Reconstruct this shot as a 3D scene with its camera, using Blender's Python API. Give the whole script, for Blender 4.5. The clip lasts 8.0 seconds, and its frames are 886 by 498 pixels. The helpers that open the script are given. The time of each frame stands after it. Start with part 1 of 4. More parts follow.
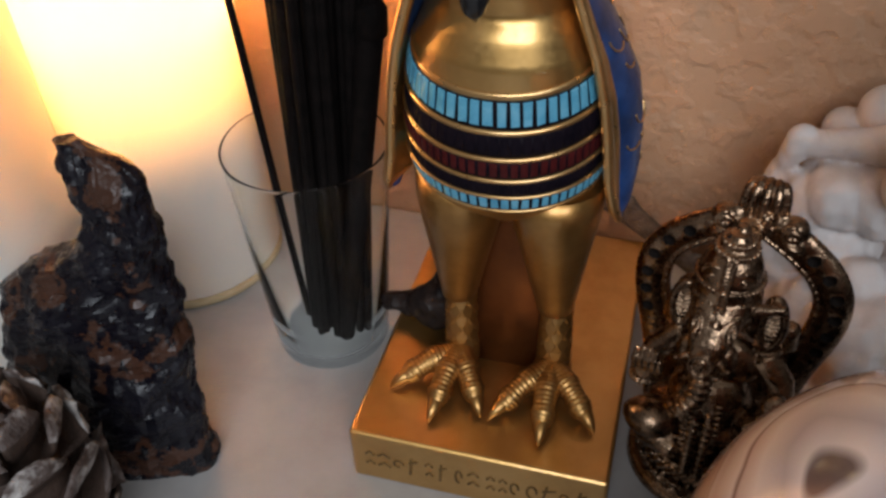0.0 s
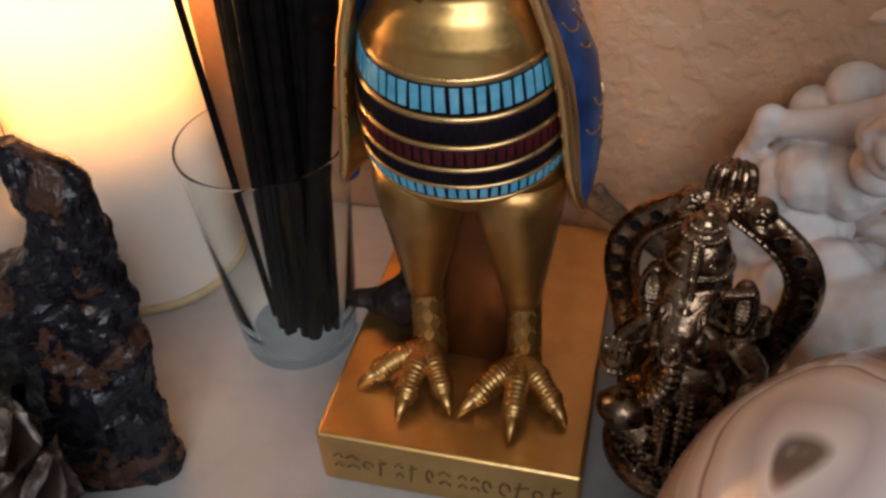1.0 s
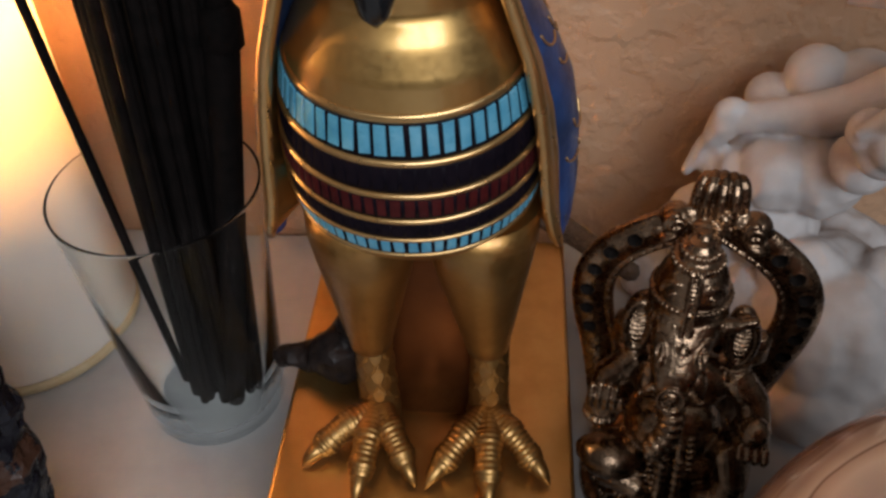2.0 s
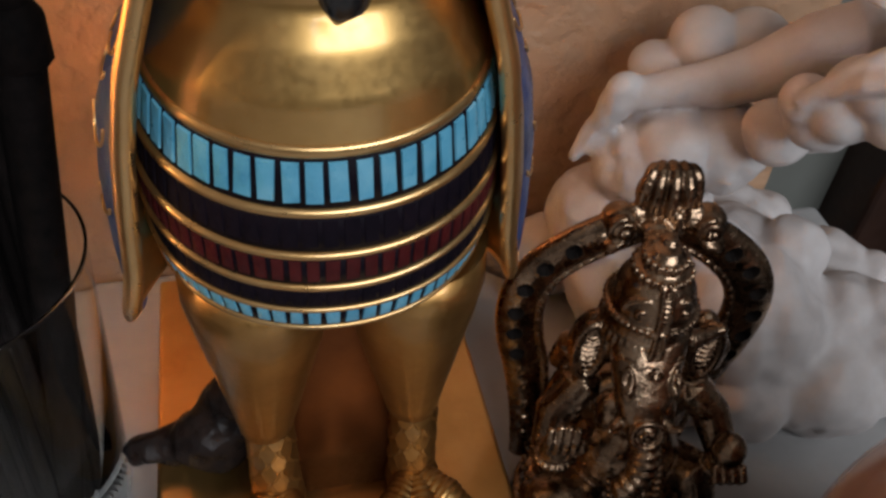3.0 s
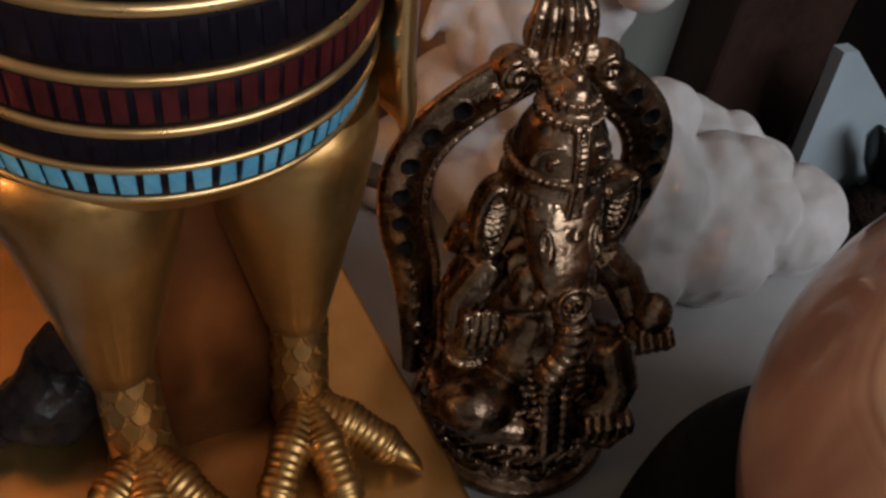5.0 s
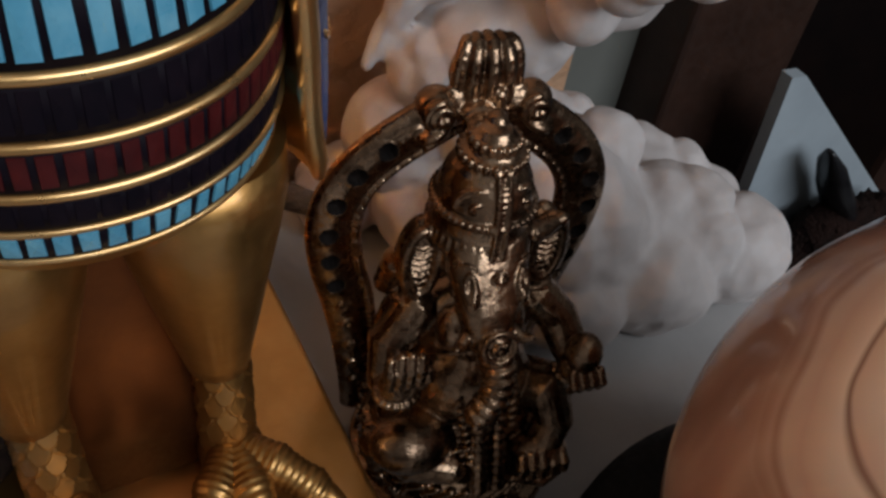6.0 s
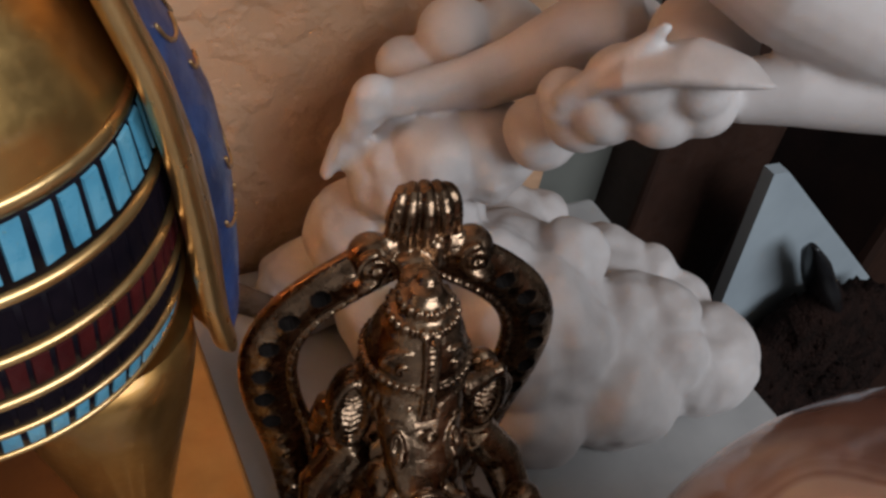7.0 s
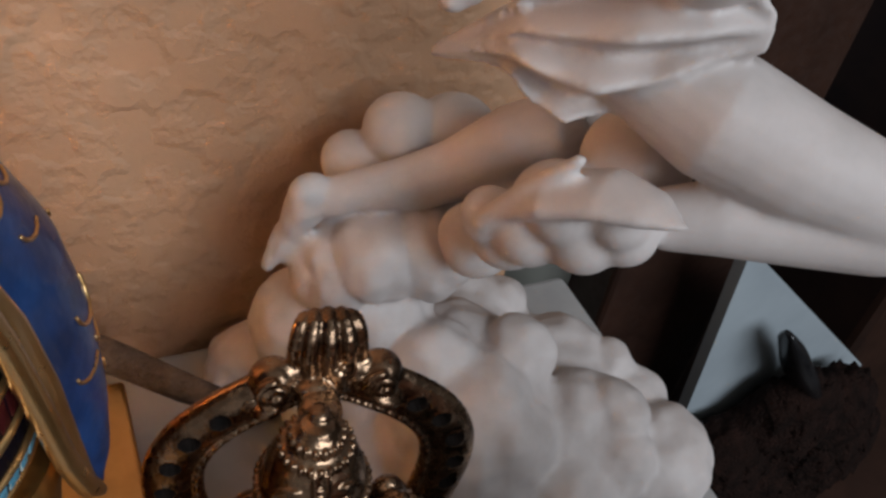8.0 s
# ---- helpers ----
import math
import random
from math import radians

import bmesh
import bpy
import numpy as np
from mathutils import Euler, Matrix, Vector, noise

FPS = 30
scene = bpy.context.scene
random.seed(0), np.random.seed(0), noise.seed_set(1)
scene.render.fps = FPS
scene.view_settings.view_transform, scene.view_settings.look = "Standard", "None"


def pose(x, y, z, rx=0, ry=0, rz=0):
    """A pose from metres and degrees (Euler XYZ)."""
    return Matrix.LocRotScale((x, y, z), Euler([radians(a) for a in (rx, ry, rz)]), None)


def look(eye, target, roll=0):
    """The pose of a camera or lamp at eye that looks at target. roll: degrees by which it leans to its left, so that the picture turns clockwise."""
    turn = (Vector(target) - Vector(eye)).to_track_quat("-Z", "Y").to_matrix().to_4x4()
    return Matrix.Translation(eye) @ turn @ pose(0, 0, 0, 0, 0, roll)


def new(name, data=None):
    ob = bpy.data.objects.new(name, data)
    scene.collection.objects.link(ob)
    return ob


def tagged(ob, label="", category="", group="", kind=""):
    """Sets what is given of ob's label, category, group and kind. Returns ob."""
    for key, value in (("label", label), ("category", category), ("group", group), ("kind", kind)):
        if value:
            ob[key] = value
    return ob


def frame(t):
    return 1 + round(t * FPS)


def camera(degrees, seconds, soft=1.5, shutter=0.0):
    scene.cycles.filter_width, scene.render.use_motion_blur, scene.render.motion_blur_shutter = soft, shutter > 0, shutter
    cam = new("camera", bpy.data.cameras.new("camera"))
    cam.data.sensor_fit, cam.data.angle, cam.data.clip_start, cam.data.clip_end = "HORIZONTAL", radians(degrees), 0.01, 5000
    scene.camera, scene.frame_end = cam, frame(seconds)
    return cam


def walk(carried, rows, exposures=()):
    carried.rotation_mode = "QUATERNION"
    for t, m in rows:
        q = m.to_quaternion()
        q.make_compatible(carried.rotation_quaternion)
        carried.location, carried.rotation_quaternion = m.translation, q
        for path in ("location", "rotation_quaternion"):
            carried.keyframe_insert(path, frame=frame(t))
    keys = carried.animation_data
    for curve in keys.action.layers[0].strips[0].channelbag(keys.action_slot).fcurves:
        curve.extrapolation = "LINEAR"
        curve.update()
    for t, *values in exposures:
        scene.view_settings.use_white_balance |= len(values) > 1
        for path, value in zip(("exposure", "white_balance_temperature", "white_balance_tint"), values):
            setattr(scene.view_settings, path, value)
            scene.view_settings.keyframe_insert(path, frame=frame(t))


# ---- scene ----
cam = camera(53.7, 8.0, soft=2.8)
METRES = 0.218
START = look((0.03814, -0.14671, 0.23325), (-0.02818, 0.07008, 0.03678), -2.38) @ pose(0, 0, 0, -90, 0, 0)
ROWS = [
    (0.0, 0.0, 0.0, 0.0, 0.0, 0.0, -0.0),
    (0.5, 0.0307, -0.0087, -0.0162, -0.1, 0.14, 0.31),
    (1.0, 0.0308, 0.0311, -0.0072, -0.89, -0.1, 1.83),
    (1.5, 0.0074, 0.1011, 0.0297, -3.48, -0.84, 4.26),
    (3.0, -0.1072, 0.4254, 0.1437, -25.02, -6.66, 13.71),
    (3.5, -0.1117, 0.4913, 0.1386, -32.05, -8.56, 16.75),
    (4.0, -0.1225, 0.5308, 0.1089, -35.57, -10.36, 18.4),
    (5.5, -0.1177, 0.5649, 0.0652, -39.54, -12.89, 19.41),
    (6.0, -0.0761, 0.5431, 0.0803, -40.22, -12.67, 19.21),
    (6.5, -0.0318, 0.5282, 0.1171, -40.09, -11.85, 18.62),
    (7.0, 0.0138, 0.5174, 0.1475, -39.0, -10.74, 17.63),
    (7.5, 0.0669, 0.4933, 0.1678, -37.7, -9.55, 16.51),
    (8.0, 0.1115, 0.476, 0.1908, -37.12, -8.44, 15.9),
]
walk(cam, [(t, START @ pose(METRES * x, METRES * y, METRES * z, 90 + pitch, roll, yaw)) for t, x, y, z, yaw, pitch, roll in ROWS],
     [(0, 0.0), (1.5, -0.15), (3.0, 0.0), (4.0, -0.1), (5.5, -0.3), (6.5, -0.1), (8.0, 0.0)])

# ---- world and light ----
world = bpy.data.worlds.new("dim_room")
scene.world = world
world.use_nodes = True
wn = world.node_tree.nodes
wn["Background"].inputs[0].default_value = (0.62, 0.72, 0.9, 1)
wn["Background"].inputs[1].default_value = 0.1


def lamp(name, kind, m, energy, color, size=0.1, size_y=None):
    data = bpy.data.lights.new(name, kind)
    data.energy, data.color = energy, color
    if kind == "AREA":
        data.shape, data.size, data.size_y = "RECTANGLE", size, size_y or size
    else:
        data.shadow_soft_size = size
    ob = new(name, data)
    ob.matrix_world = m
    return ob


# daylight in the opening of the south window, and the flame inside the hollow candle
FLAME_AT = (-13.9, 8.0)
lamp("window_daylight", "AREA", look((0.5, -1.46, 1.08), (0.08, 0.05, 0.06)), 27, (0.85, 0.92, 1.0), 1.4, 0.8)
lamp("candle_light", "POINT", Matrix.Translation((FLAME_AT[0] / 100, FLAME_AT[1] / 100, 0.122)), 2.2, (1.0, 0.68, 0.38), 0.006)
lamp("tall_candle_light", "POINT", Matrix.Translation((-0.174, 0.029, 0.166)), 0.3, (1.0, 0.64, 0.33), 0.006)

# ---- materials ----
CM = 0.01


def material(name):
    m = bpy.data.materials.new(name)
    m.use_nodes = True
    return m, m.node_tree.nodes, m.node_tree.links, m.node_tree.nodes["Principled BSDF"]


def surface(name, colors, scale=40.0, rough=(0.4, 0.6), metal=0.0, bump=0.2, bump_scale=None, detail=6.0, distance=0.0006,
            coat=0.0, sub=0.0, voronoi=0.0, spec=0.5):
    """Mottled surface: noise between the colours, roughness breakup, fine bump; sizes in 1/metres."""
    m, n, l, b = material(name)
    co = n.new("ShaderNodeTexCoord")
    big = n.new("ShaderNodeTexNoise")
    big.inputs["Scale"].default_value, big.inputs["Detail"].default_value, big.inputs["Roughness"].default_value = scale, detail, 0.6
    l.new(co.outputs["Object"], big.inputs["Vector"])
    ramp = n.new("ShaderNodeValToRGB")
    while len(ramp.color_ramp.elements) < len(colors):
        ramp.color_ramp.elements.new(0.5)
    for i, c in enumerate(colors):
        e = ramp.color_ramp.elements[i]
        e.position = 0.3 + 0.4 * i / max(1, len(colors) - 1)
        e.color = (*c, 1)
    l.new(big.outputs["Fac"], ramp.inputs["Fac"])
    l.new(ramp.outputs["Color"], b.inputs["Base Color"])
    fine = n.new("ShaderNodeTexNoise")
    fine.inputs["Scale"].default_value, fine.inputs["Detail"].default_value = bump_scale or scale * 6, 5
    l.new(co.outputs["Object"], fine.inputs["Vector"])
    mr = n.new("ShaderNodeMapRange")
    mr.inputs["From Min"].default_value, mr.inputs["From Max"].default_value = 0.3, 0.7
    mr.inputs["To Min"].default_value, mr.inputs["To Max"].default_value = rough
    l.new(fine.outputs["Fac"], mr.inputs["Value"])
    l.new(mr.outputs["Result"], b.inputs["Roughness"])
    bp = n.new("ShaderNodeBump")
    bp.inputs["Strength"].default_value, bp.inputs["Distance"].default_value = bump, distance
    height = fine.outputs["Fac"]
    if voronoi:
        vo = n.new("ShaderNodeTexVoronoi")
        vo.inputs["Scale"].default_value = voronoi
        l.new(co.outputs["Object"], vo.inputs["Vector"])
        add = n.new("ShaderNodeMath")
        add.operation = "ADD"
        l.new(fine.outputs["Fac"], add.inputs[0])
        l.new(vo.outputs["Distance"], add.inputs[1])
        height = add.outputs[0]
    l.new(height, bp.inputs["Height"])
    l.new(bp.outputs["Normal"], b.inputs["Normal"])
    b.inputs["Metallic"].default_value = metal
    b.inputs["Coat Weight"].default_value, b.inputs["Coat Roughness"].default_value = coat, 0.1
    b.inputs["Specular IOR Level"].default_value = spec
    if sub:
        b.inputs["Subsurface Weight"].default_value = sub
        b.inputs["Subsurface Radius"].default_value = (0.004, 0.003, 0.0025)
        b.inputs["Subsurface Scale"].default_value = 1.0
    return m


GOLD = surface("gold_paint", [(0.5, 0.28, 0.085), (0.6, 0.35, 0.115), (0.66, 0.4, 0.145)], 55, (0.3, 0.4), 0.94, 0.06, 700, distance=0.0002, coat=0.5)
DARKER_GOLD = surface("darker_gold_paint", [(0.32, 0.16, 0.045), (0.42, 0.22, 0.068), (0.5, 0.28, 0.09)], 60, (0.32, 0.44), 0.94, 0.08, 700, distance=0.0002, coat=0.3)
GOLD_BRIGHT = surface("gold_leaf_edge", [(0.6, 0.34, 0.12), (0.76, 0.49, 0.22)], 60, (0.26, 0.36), 0.95, 0.08, 500, distance=0.0001, coat=0.5)
TURQUOISE = surface("turquoise_enamel", [(0.06, 0.27, 0.42), (0.1, 0.36, 0.52), (0.17, 0.44, 0.58)], 160, (0.25, 0.4), 0, 0.15, 700, distance=0.0002, coat=0.3)
NAVY = surface("dark_navy_enamel", [(0.004, 0.003, 0.006), (0.01, 0.006, 0.01)], 220, (0.5, 0.65), 0, 0.2, 500, distance=0.0002, spec=0.07)
RED = surface("dark_red_enamel", [(0.035, 0.005, 0.006), (0.08, 0.01, 0.01)], 220, (0.38, 0.5), 0, 0.2, 500, distance=0.0002, spec=0.14)
BLUE = surface("lapis_blue_paint", [(0.006, 0.024, 0.085), (0.01, 0.042, 0.15), (0.016, 0.066, 0.22)], 120, (0.28, 0.42), 0.1, 0.2, 600, distance=0.0003, coat=0.25)
BROWN = surface("dark_brown_gold", [(0.11, 0.034, 0.01), (0.18, 0.06, 0.018)], 60, (0.3, 0.42), 0.8, 0.12, 900, distance=0.0003)
SIGN_SHADE = surface("engraved_shadow_paint", [(0.1, 0.05, 0.012), (0.2, 0.11, 0.03)], 300, (0.5, 0.7), 0.3, 0.2, distance=0.0002)
BLACK = surface("black_gloss_paint", [(0.008, 0.008, 0.009), (0.02, 0.02, 0.022)], 100, (0.12, 0.25), 0, 0.05)
MATT_BLACK = surface("black_stained_wood", [(0.004, 0.004, 0.005), (0.01, 0.009, 0.009)], 90, (0.6, 0.8), 0, 0.2, spec=0.2)
BRASS = surface("antique_brass", [(0.08, 0.05, 0.032), (0.27, 0.175, 0.112), (0.5, 0.345, 0.225)], 110, (0.17, 0.34), 1.0, 0.6, 420, distance=0.00045)
# near-black: painted shade of the idol's holes, and the candles' charred wicks
SHADE_CHAR = surface("hole_shade_and_char", [(0.004, 0.003, 0.0025), (0.014, 0.009, 0.007)], 300, (0.6, 0.8), 0, 0.2, spec=0.08)
RESIN = surface("white_resin", [(0.5, 0.45, 0.43), (0.59, 0.535, 0.515), (0.66, 0.605, 0.585)], 45, (0.55, 0.7), 0, 0.12, 500, distance=0.0004, sub=0.15)
STONE_TOP = surface("pale_table_top", [(0.32, 0.305, 0.3), (0.4, 0.385, 0.375), (0.46, 0.445, 0.43)], 22, (0.4, 0.55), 0, 0.1, 300, distance=0.0003)
ROCK = surface("dark_mineral", [(0.005, 0.005, 0.009), (0.009, 0.008, 0.012), (0.006, 0.005, 0.008), (0.055, 0.024, 0.015), (0.008, 0.007, 0.009), (0.07, 0.032, 0.02)], 48, (0.1, 0.5), 0, 0.7, 300, distance=0.0009, spec=0.3, voronoi=170)
ROCK.node_tree.nodes["Color Ramp"].color_ramp.interpolation = "CONSTANT"
TOURMALINE = surface("black_glossy_stone", [(0.006, 0.006, 0.007), (0.03, 0.018, 0.014)], 150, (0.2, 0.5), 0, 0.6, 260, distance=0.001, voronoi=300, spec=0.12)
SCALE = surface("pine_scale", [(0.045, 0.028, 0.02), (0.1, 0.06, 0.045)], 160, (0.5, 0.75), 0, 0.6, 900, distance=0.0006)
FROST = surface("white_painted_scale_tip", [(0.04, 0.025, 0.02), (0.1, 0.07, 0.06), (0.6, 0.56, 0.53)], 110, (0.5, 0.75), 0, 0.9, 500, distance=0.0012)
INCENSE = surface("charcoal_incense", [(0.002, 0.0016, 0.0014), (0.007, 0.0045, 0.004)], 300, (0.75, 0.9), 0, 0.5, 1500, distance=0.0003, spec=0.08)
TWIG = surface("grey_brown_bark", [(0.07, 0.045, 0.03), (0.18, 0.125, 0.09)], 180, (0.7, 0.85), 0, 0.8, 700, distance=0.0012)
WOOD = surface("dark_stained_wood", [(0.02, 0.009, 0.006), (0.045, 0.02, 0.013)], 30, (0.35, 0.5), 0, 0.15, 300)
CARD = surface("pale_blue_white_card", [(0.3, 0.34, 0.37), (0.4, 0.45, 0.48)], 20, (0.4, 0.6), 0, 0.05)
FUR = surface("dark_brown_plush", [(0.007, 0.003, 0.002), (0.024, 0.01, 0.007)], 160, (0.85, 0.95), 0, 1.0, 700, distance=0.003, spec=0.15)
CORK = surface("pale_coaster", [(0.5, 0.36, 0.2), (0.62, 0.47, 0.28)], 120, (0.6, 0.8), 0, 0.3)
PLASTER_FAR = surface("room_shell_grey", [(0.2, 0.175, 0.155), (0.25, 0.22, 0.195)], 8, (0.7, 0.85), 0, 0.1)
CEILING = surface("pale_bounce_ceiling", [(0.6, 0.57, 0.52), (0.68, 0.65, 0.6)], 9, (0.7, 0.85), 0, 0.1)
GREY_PANEL = surface("grey_green_paint", [(0.13, 0.13, 0.115), (0.17, 0.17, 0.15)], 12, (0.4, 0.55), 0, 0.08)
FLOOR = surface("dark_floor_boards", [(0.03, 0.018, 0.012), (0.06, 0.035, 0.022)], 14, (0.4, 0.6), 0, 0.1)


def wall_plaster():
    """Knock-down plaster: flat tan islands, a centimetre or so wide, above a rougher ground."""
    m, n, l, b = material("tan_knockdown_plaster")
    co = n.new("ShaderNodeTexCoord")
    warp = n.new("ShaderNodeTexNoise")
    warp.inputs["Scale"].default_value, warp.inputs["Detail"].default_value = 110, 3
    l.new(co.outputs["Object"], warp.inputs["Vector"])
    ramp = n.new("ShaderNodeValToRGB")
    ramp.color_ramp.elements[0].position, ramp.color_ramp.elements[1].position = 0.43, 0.59
    l.new(warp.outputs["Fac"], ramp.inputs["Fac"])
    fine = n.new("ShaderNodeTexNoise")
    fine.inputs["Scale"].default_value, fine.inputs["Detail"].default_value = 420, 4
    l.new(co.outputs["Object"], fine.inputs["Vector"])
    mix = n.new("ShaderNodeMath")
    mix.operation = "MULTIPLY_ADD"
    mix.inputs[1].default_value = 0.3
    l.new(fine.outputs["Fac"], mix.inputs[0])
    l.new(ramp.outputs["Color"], mix.inputs[2])
    bp = n.new("ShaderNodeBump")
    bp.inputs["Strength"].default_value, bp.inputs["Distance"].default_value = 0.45, 0.0013
    l.new(mix.outputs[0], bp.inputs["Height"])
    l.new(bp.outputs["Normal"], b.inputs["Normal"])
    tone = n.new("ShaderNodeTexNoise")
    tone.inputs["Scale"].default_value, tone.inputs["Detail"].default_value = 18, 5
    l.new(co.outputs["Object"], tone.inputs["Vector"])
    cr = n.new("ShaderNodeValToRGB")
    cr.color_ramp.elements[0].position, cr.color_ramp.elements[1].position = 0.3, 0.7
    cr.color_ramp.elements[0].color, cr.color_ramp.elements[1].color = (0.45, 0.255, 0.145, 1), (0.55, 0.325, 0.195, 1)
    l.new(tone.outputs["Fac"], cr.inputs["Fac"])
    l.new(cr.outputs["Color"], b.inputs["Base Color"])
    b.inputs["Roughness"].default_value = 0.62
    return m


def agate():
    """Agate: rings round one dark eye, fading into mottled rose-brown stone; polished."""
    m, n, l, b = material("banded_agate")
    co = n.new("ShaderNodeTexCoord")
    warp = n.new("ShaderNodeTexNoise")
    warp.inputs["Scale"].default_value, warp.inputs["Detail"].default_value = 38, 1.5
    l.new(co.outputs["Object"], warp.inputs["Vector"])
    off = n.new("ShaderNodeVectorMath")
    off.operation = "MULTIPLY_ADD"
    off.inputs[1].default_value = (0.017, 0.017, 0.017)
    l.new(warp.outputs["Color"], off.inputs[0])
    l.new(co.outputs["Object"], off.inputs[2])
    eye = n.new("ShaderNodeVectorMath")
    eye.operation = "SUBTRACT"
    eye.inputs[1].default_value = (-0.0233, 0.0114, 0.1029)
    l.new(off.outputs[0], eye.inputs[0])
    shape = n.new("ShaderNodeVectorMath")
    shape.operation = "MULTIPLY"
    shape.inputs[1].default_value = (1.1, 0.75, 1.0)
    l.new(eye.outputs[0], shape.inputs[0])
    far = n.new("ShaderNodeVectorMath")
    far.operation = "LENGTH"
    l.new(shape.outputs[0], far.inputs[0])
    span = n.new("ShaderNodeMapRange")
    span.inputs["From Max"].default_value = 0.045
    l.new(far.outputs["Value"], span.inputs["Value"])
    cr = n.new("ShaderNodeValToRGB")
    e = cr.color_ramp.elements
    pale, grey, line, rose = (0.72, 0.66, 0.67), (0.5, 0.44, 0.47), (0.24, 0.15, 0.13), (0.6, 0.49, 0.48)
    stops = [(0.0, (0.13, 0.09, 0.085)), (0.055, (0.16, 0.11, 0.105)), (0.085, pale), (0.18, grey), (0.33, pale), (0.42, rose), (0.435, line), (0.455, pale),
             (0.54, rose), (0.58, pale), (0.6, line), (0.615, rose), (0.645, line), (0.66, pale), (0.76, rose), (0.775, line), (0.79, pale), (0.9, rose), (1.0, pale)]
    for _ in range(len(stops) - 2):
        e.new(0.5)
    for el, (p, c) in zip(e, stops):
        el.position, el.color = p, (*c, 1)
    l.new(span.outputs["Result"], cr.inputs["Fac"])
    mott = n.new("ShaderNodeTexNoise")
    mott.inputs["Scale"].default_value, mott.inputs["Detail"].default_value, mott.inputs["Distortion"].default_value = 22, 3, 0.8
    l.new(co.outputs["Object"], mott.inputs["Vector"])
    mr = n.new("ShaderNodeValToRGB")
    mr.color_ramp.elements.new(0.5)
    for el, (p, c) in zip(mr.color_ramp.elements, ((0.34, (0.15, 0.075, 0.065)), (0.5, (0.29, 0.18, 0.165)), (0.66, (0.5, 0.38, 0.345)))):
        el.position, el.color = p, (*c, 1)
    l.new(mott.outputs["Fac"], mr.inputs["Fac"])
    fade = n.new("ShaderNodeMapRange")
    fade.inputs["From Min"].default_value, fade.inputs["From Max"].default_value = 0.02, 0.03
    l.new(far.outputs["Value"], fade.inputs["Value"])
    mix = n.new("ShaderNodeMix")
    mix.data_type = "RGBA"
    l.new(fade.outputs["Result"], mix.inputs["Factor"])
    l.new(cr.outputs["Color"], mix.inputs["A"])
    l.new(mr.outputs["Color"], mix.inputs["B"])
    l.new(mix.outputs["Result"], b.inputs["Base Color"])
    b.inputs["Roughness"].default_value = 0.16
    b.inputs["Coat Weight"].default_value = 0.3
    b.inputs["Subsurface Weight"].default_value = 0.1
    b.inputs["Subsurface Radius"].default_value = (0.004, 0.002, 0.002)
    return m


def glass_mat():
    m, n, l, b = material("clear_glass")
    b.inputs["Base Color"].default_value = (0.97, 0.99, 0.98, 1)
    b.inputs["Transmission Weight"].default_value = 1.0
    b.inputs["Roughness"].default_value = 0.02
    b.inputs["IOR"].default_value = 1.13
    return m


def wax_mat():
    """Ivory wax; how much candlelight it lets through is graded by height."""
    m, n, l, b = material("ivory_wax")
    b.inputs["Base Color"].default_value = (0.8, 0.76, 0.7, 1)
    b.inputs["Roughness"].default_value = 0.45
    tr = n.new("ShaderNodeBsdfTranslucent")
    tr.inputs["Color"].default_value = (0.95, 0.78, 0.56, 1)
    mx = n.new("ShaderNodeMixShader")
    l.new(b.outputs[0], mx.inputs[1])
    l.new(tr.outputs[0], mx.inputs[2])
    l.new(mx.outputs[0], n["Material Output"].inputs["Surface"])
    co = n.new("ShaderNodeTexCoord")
    # the glow is put in by height: little light let through below, half above
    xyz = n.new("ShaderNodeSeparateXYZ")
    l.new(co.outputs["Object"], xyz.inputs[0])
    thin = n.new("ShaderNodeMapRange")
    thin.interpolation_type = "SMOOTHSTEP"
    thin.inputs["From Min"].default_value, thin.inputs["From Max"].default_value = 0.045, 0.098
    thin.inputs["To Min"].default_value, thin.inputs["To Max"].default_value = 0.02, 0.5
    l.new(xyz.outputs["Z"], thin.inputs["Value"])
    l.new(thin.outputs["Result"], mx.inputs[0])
    no = n.new("ShaderNodeTexNoise")
    no.inputs["Scale"].default_value = 260
    l.new(co.outputs["Object"], no.inputs["Vector"])
    bp = n.new("ShaderNodeBump")
    bp.inputs["Strength"].default_value, bp.inputs["Distance"].default_value = 0.25, 0.0006
    l.new(no.outputs["Fac"], bp.inputs["Height"])
    l.new(bp.outputs["Normal"], b.inputs["Normal"])
    return m


def flame_mat():
    m, n, l, b = material("candle_flame")
    b.inputs["Base Color"].default_value = (0, 0, 0, 1)
    b.inputs["Emission Color"].default_value = (1.0, 0.62, 0.2, 1)
    b.inputs["Emission Strength"].default_value = 30
    return m


PLASTER, AGATE, GLASS, WAX, FLAME = wall_plaster(), agate(), glass_mat(), wax_mat(), flame_mat()


# ---- mesh helpers (coordinates in centimetres) ----
def grid_faces(bm, rings, mat=0, close=True, caps=(False, False)):
    """Faces between rings of points; close: each ring is a loop."""
    vs = [[bm.verts.new(p) for p in r] for r in rings]
    out = []
    for a, b in zip(vs, vs[1:]):
        k = len(a)
        for i in range(k if close else k - 1):
            j = (i + 1) % k
            f = bm.faces.new((a[i], a[j], b[j], b[i]))
            f.material_index, f.smooth = mat, True
            out.append(f)
    for flag, ring in zip(caps, (vs[0][::-1], vs[-1])):
        if flag:
            f = bm.faces.new(ring)
            f.material_index = mat
            out.append(f)
    return out


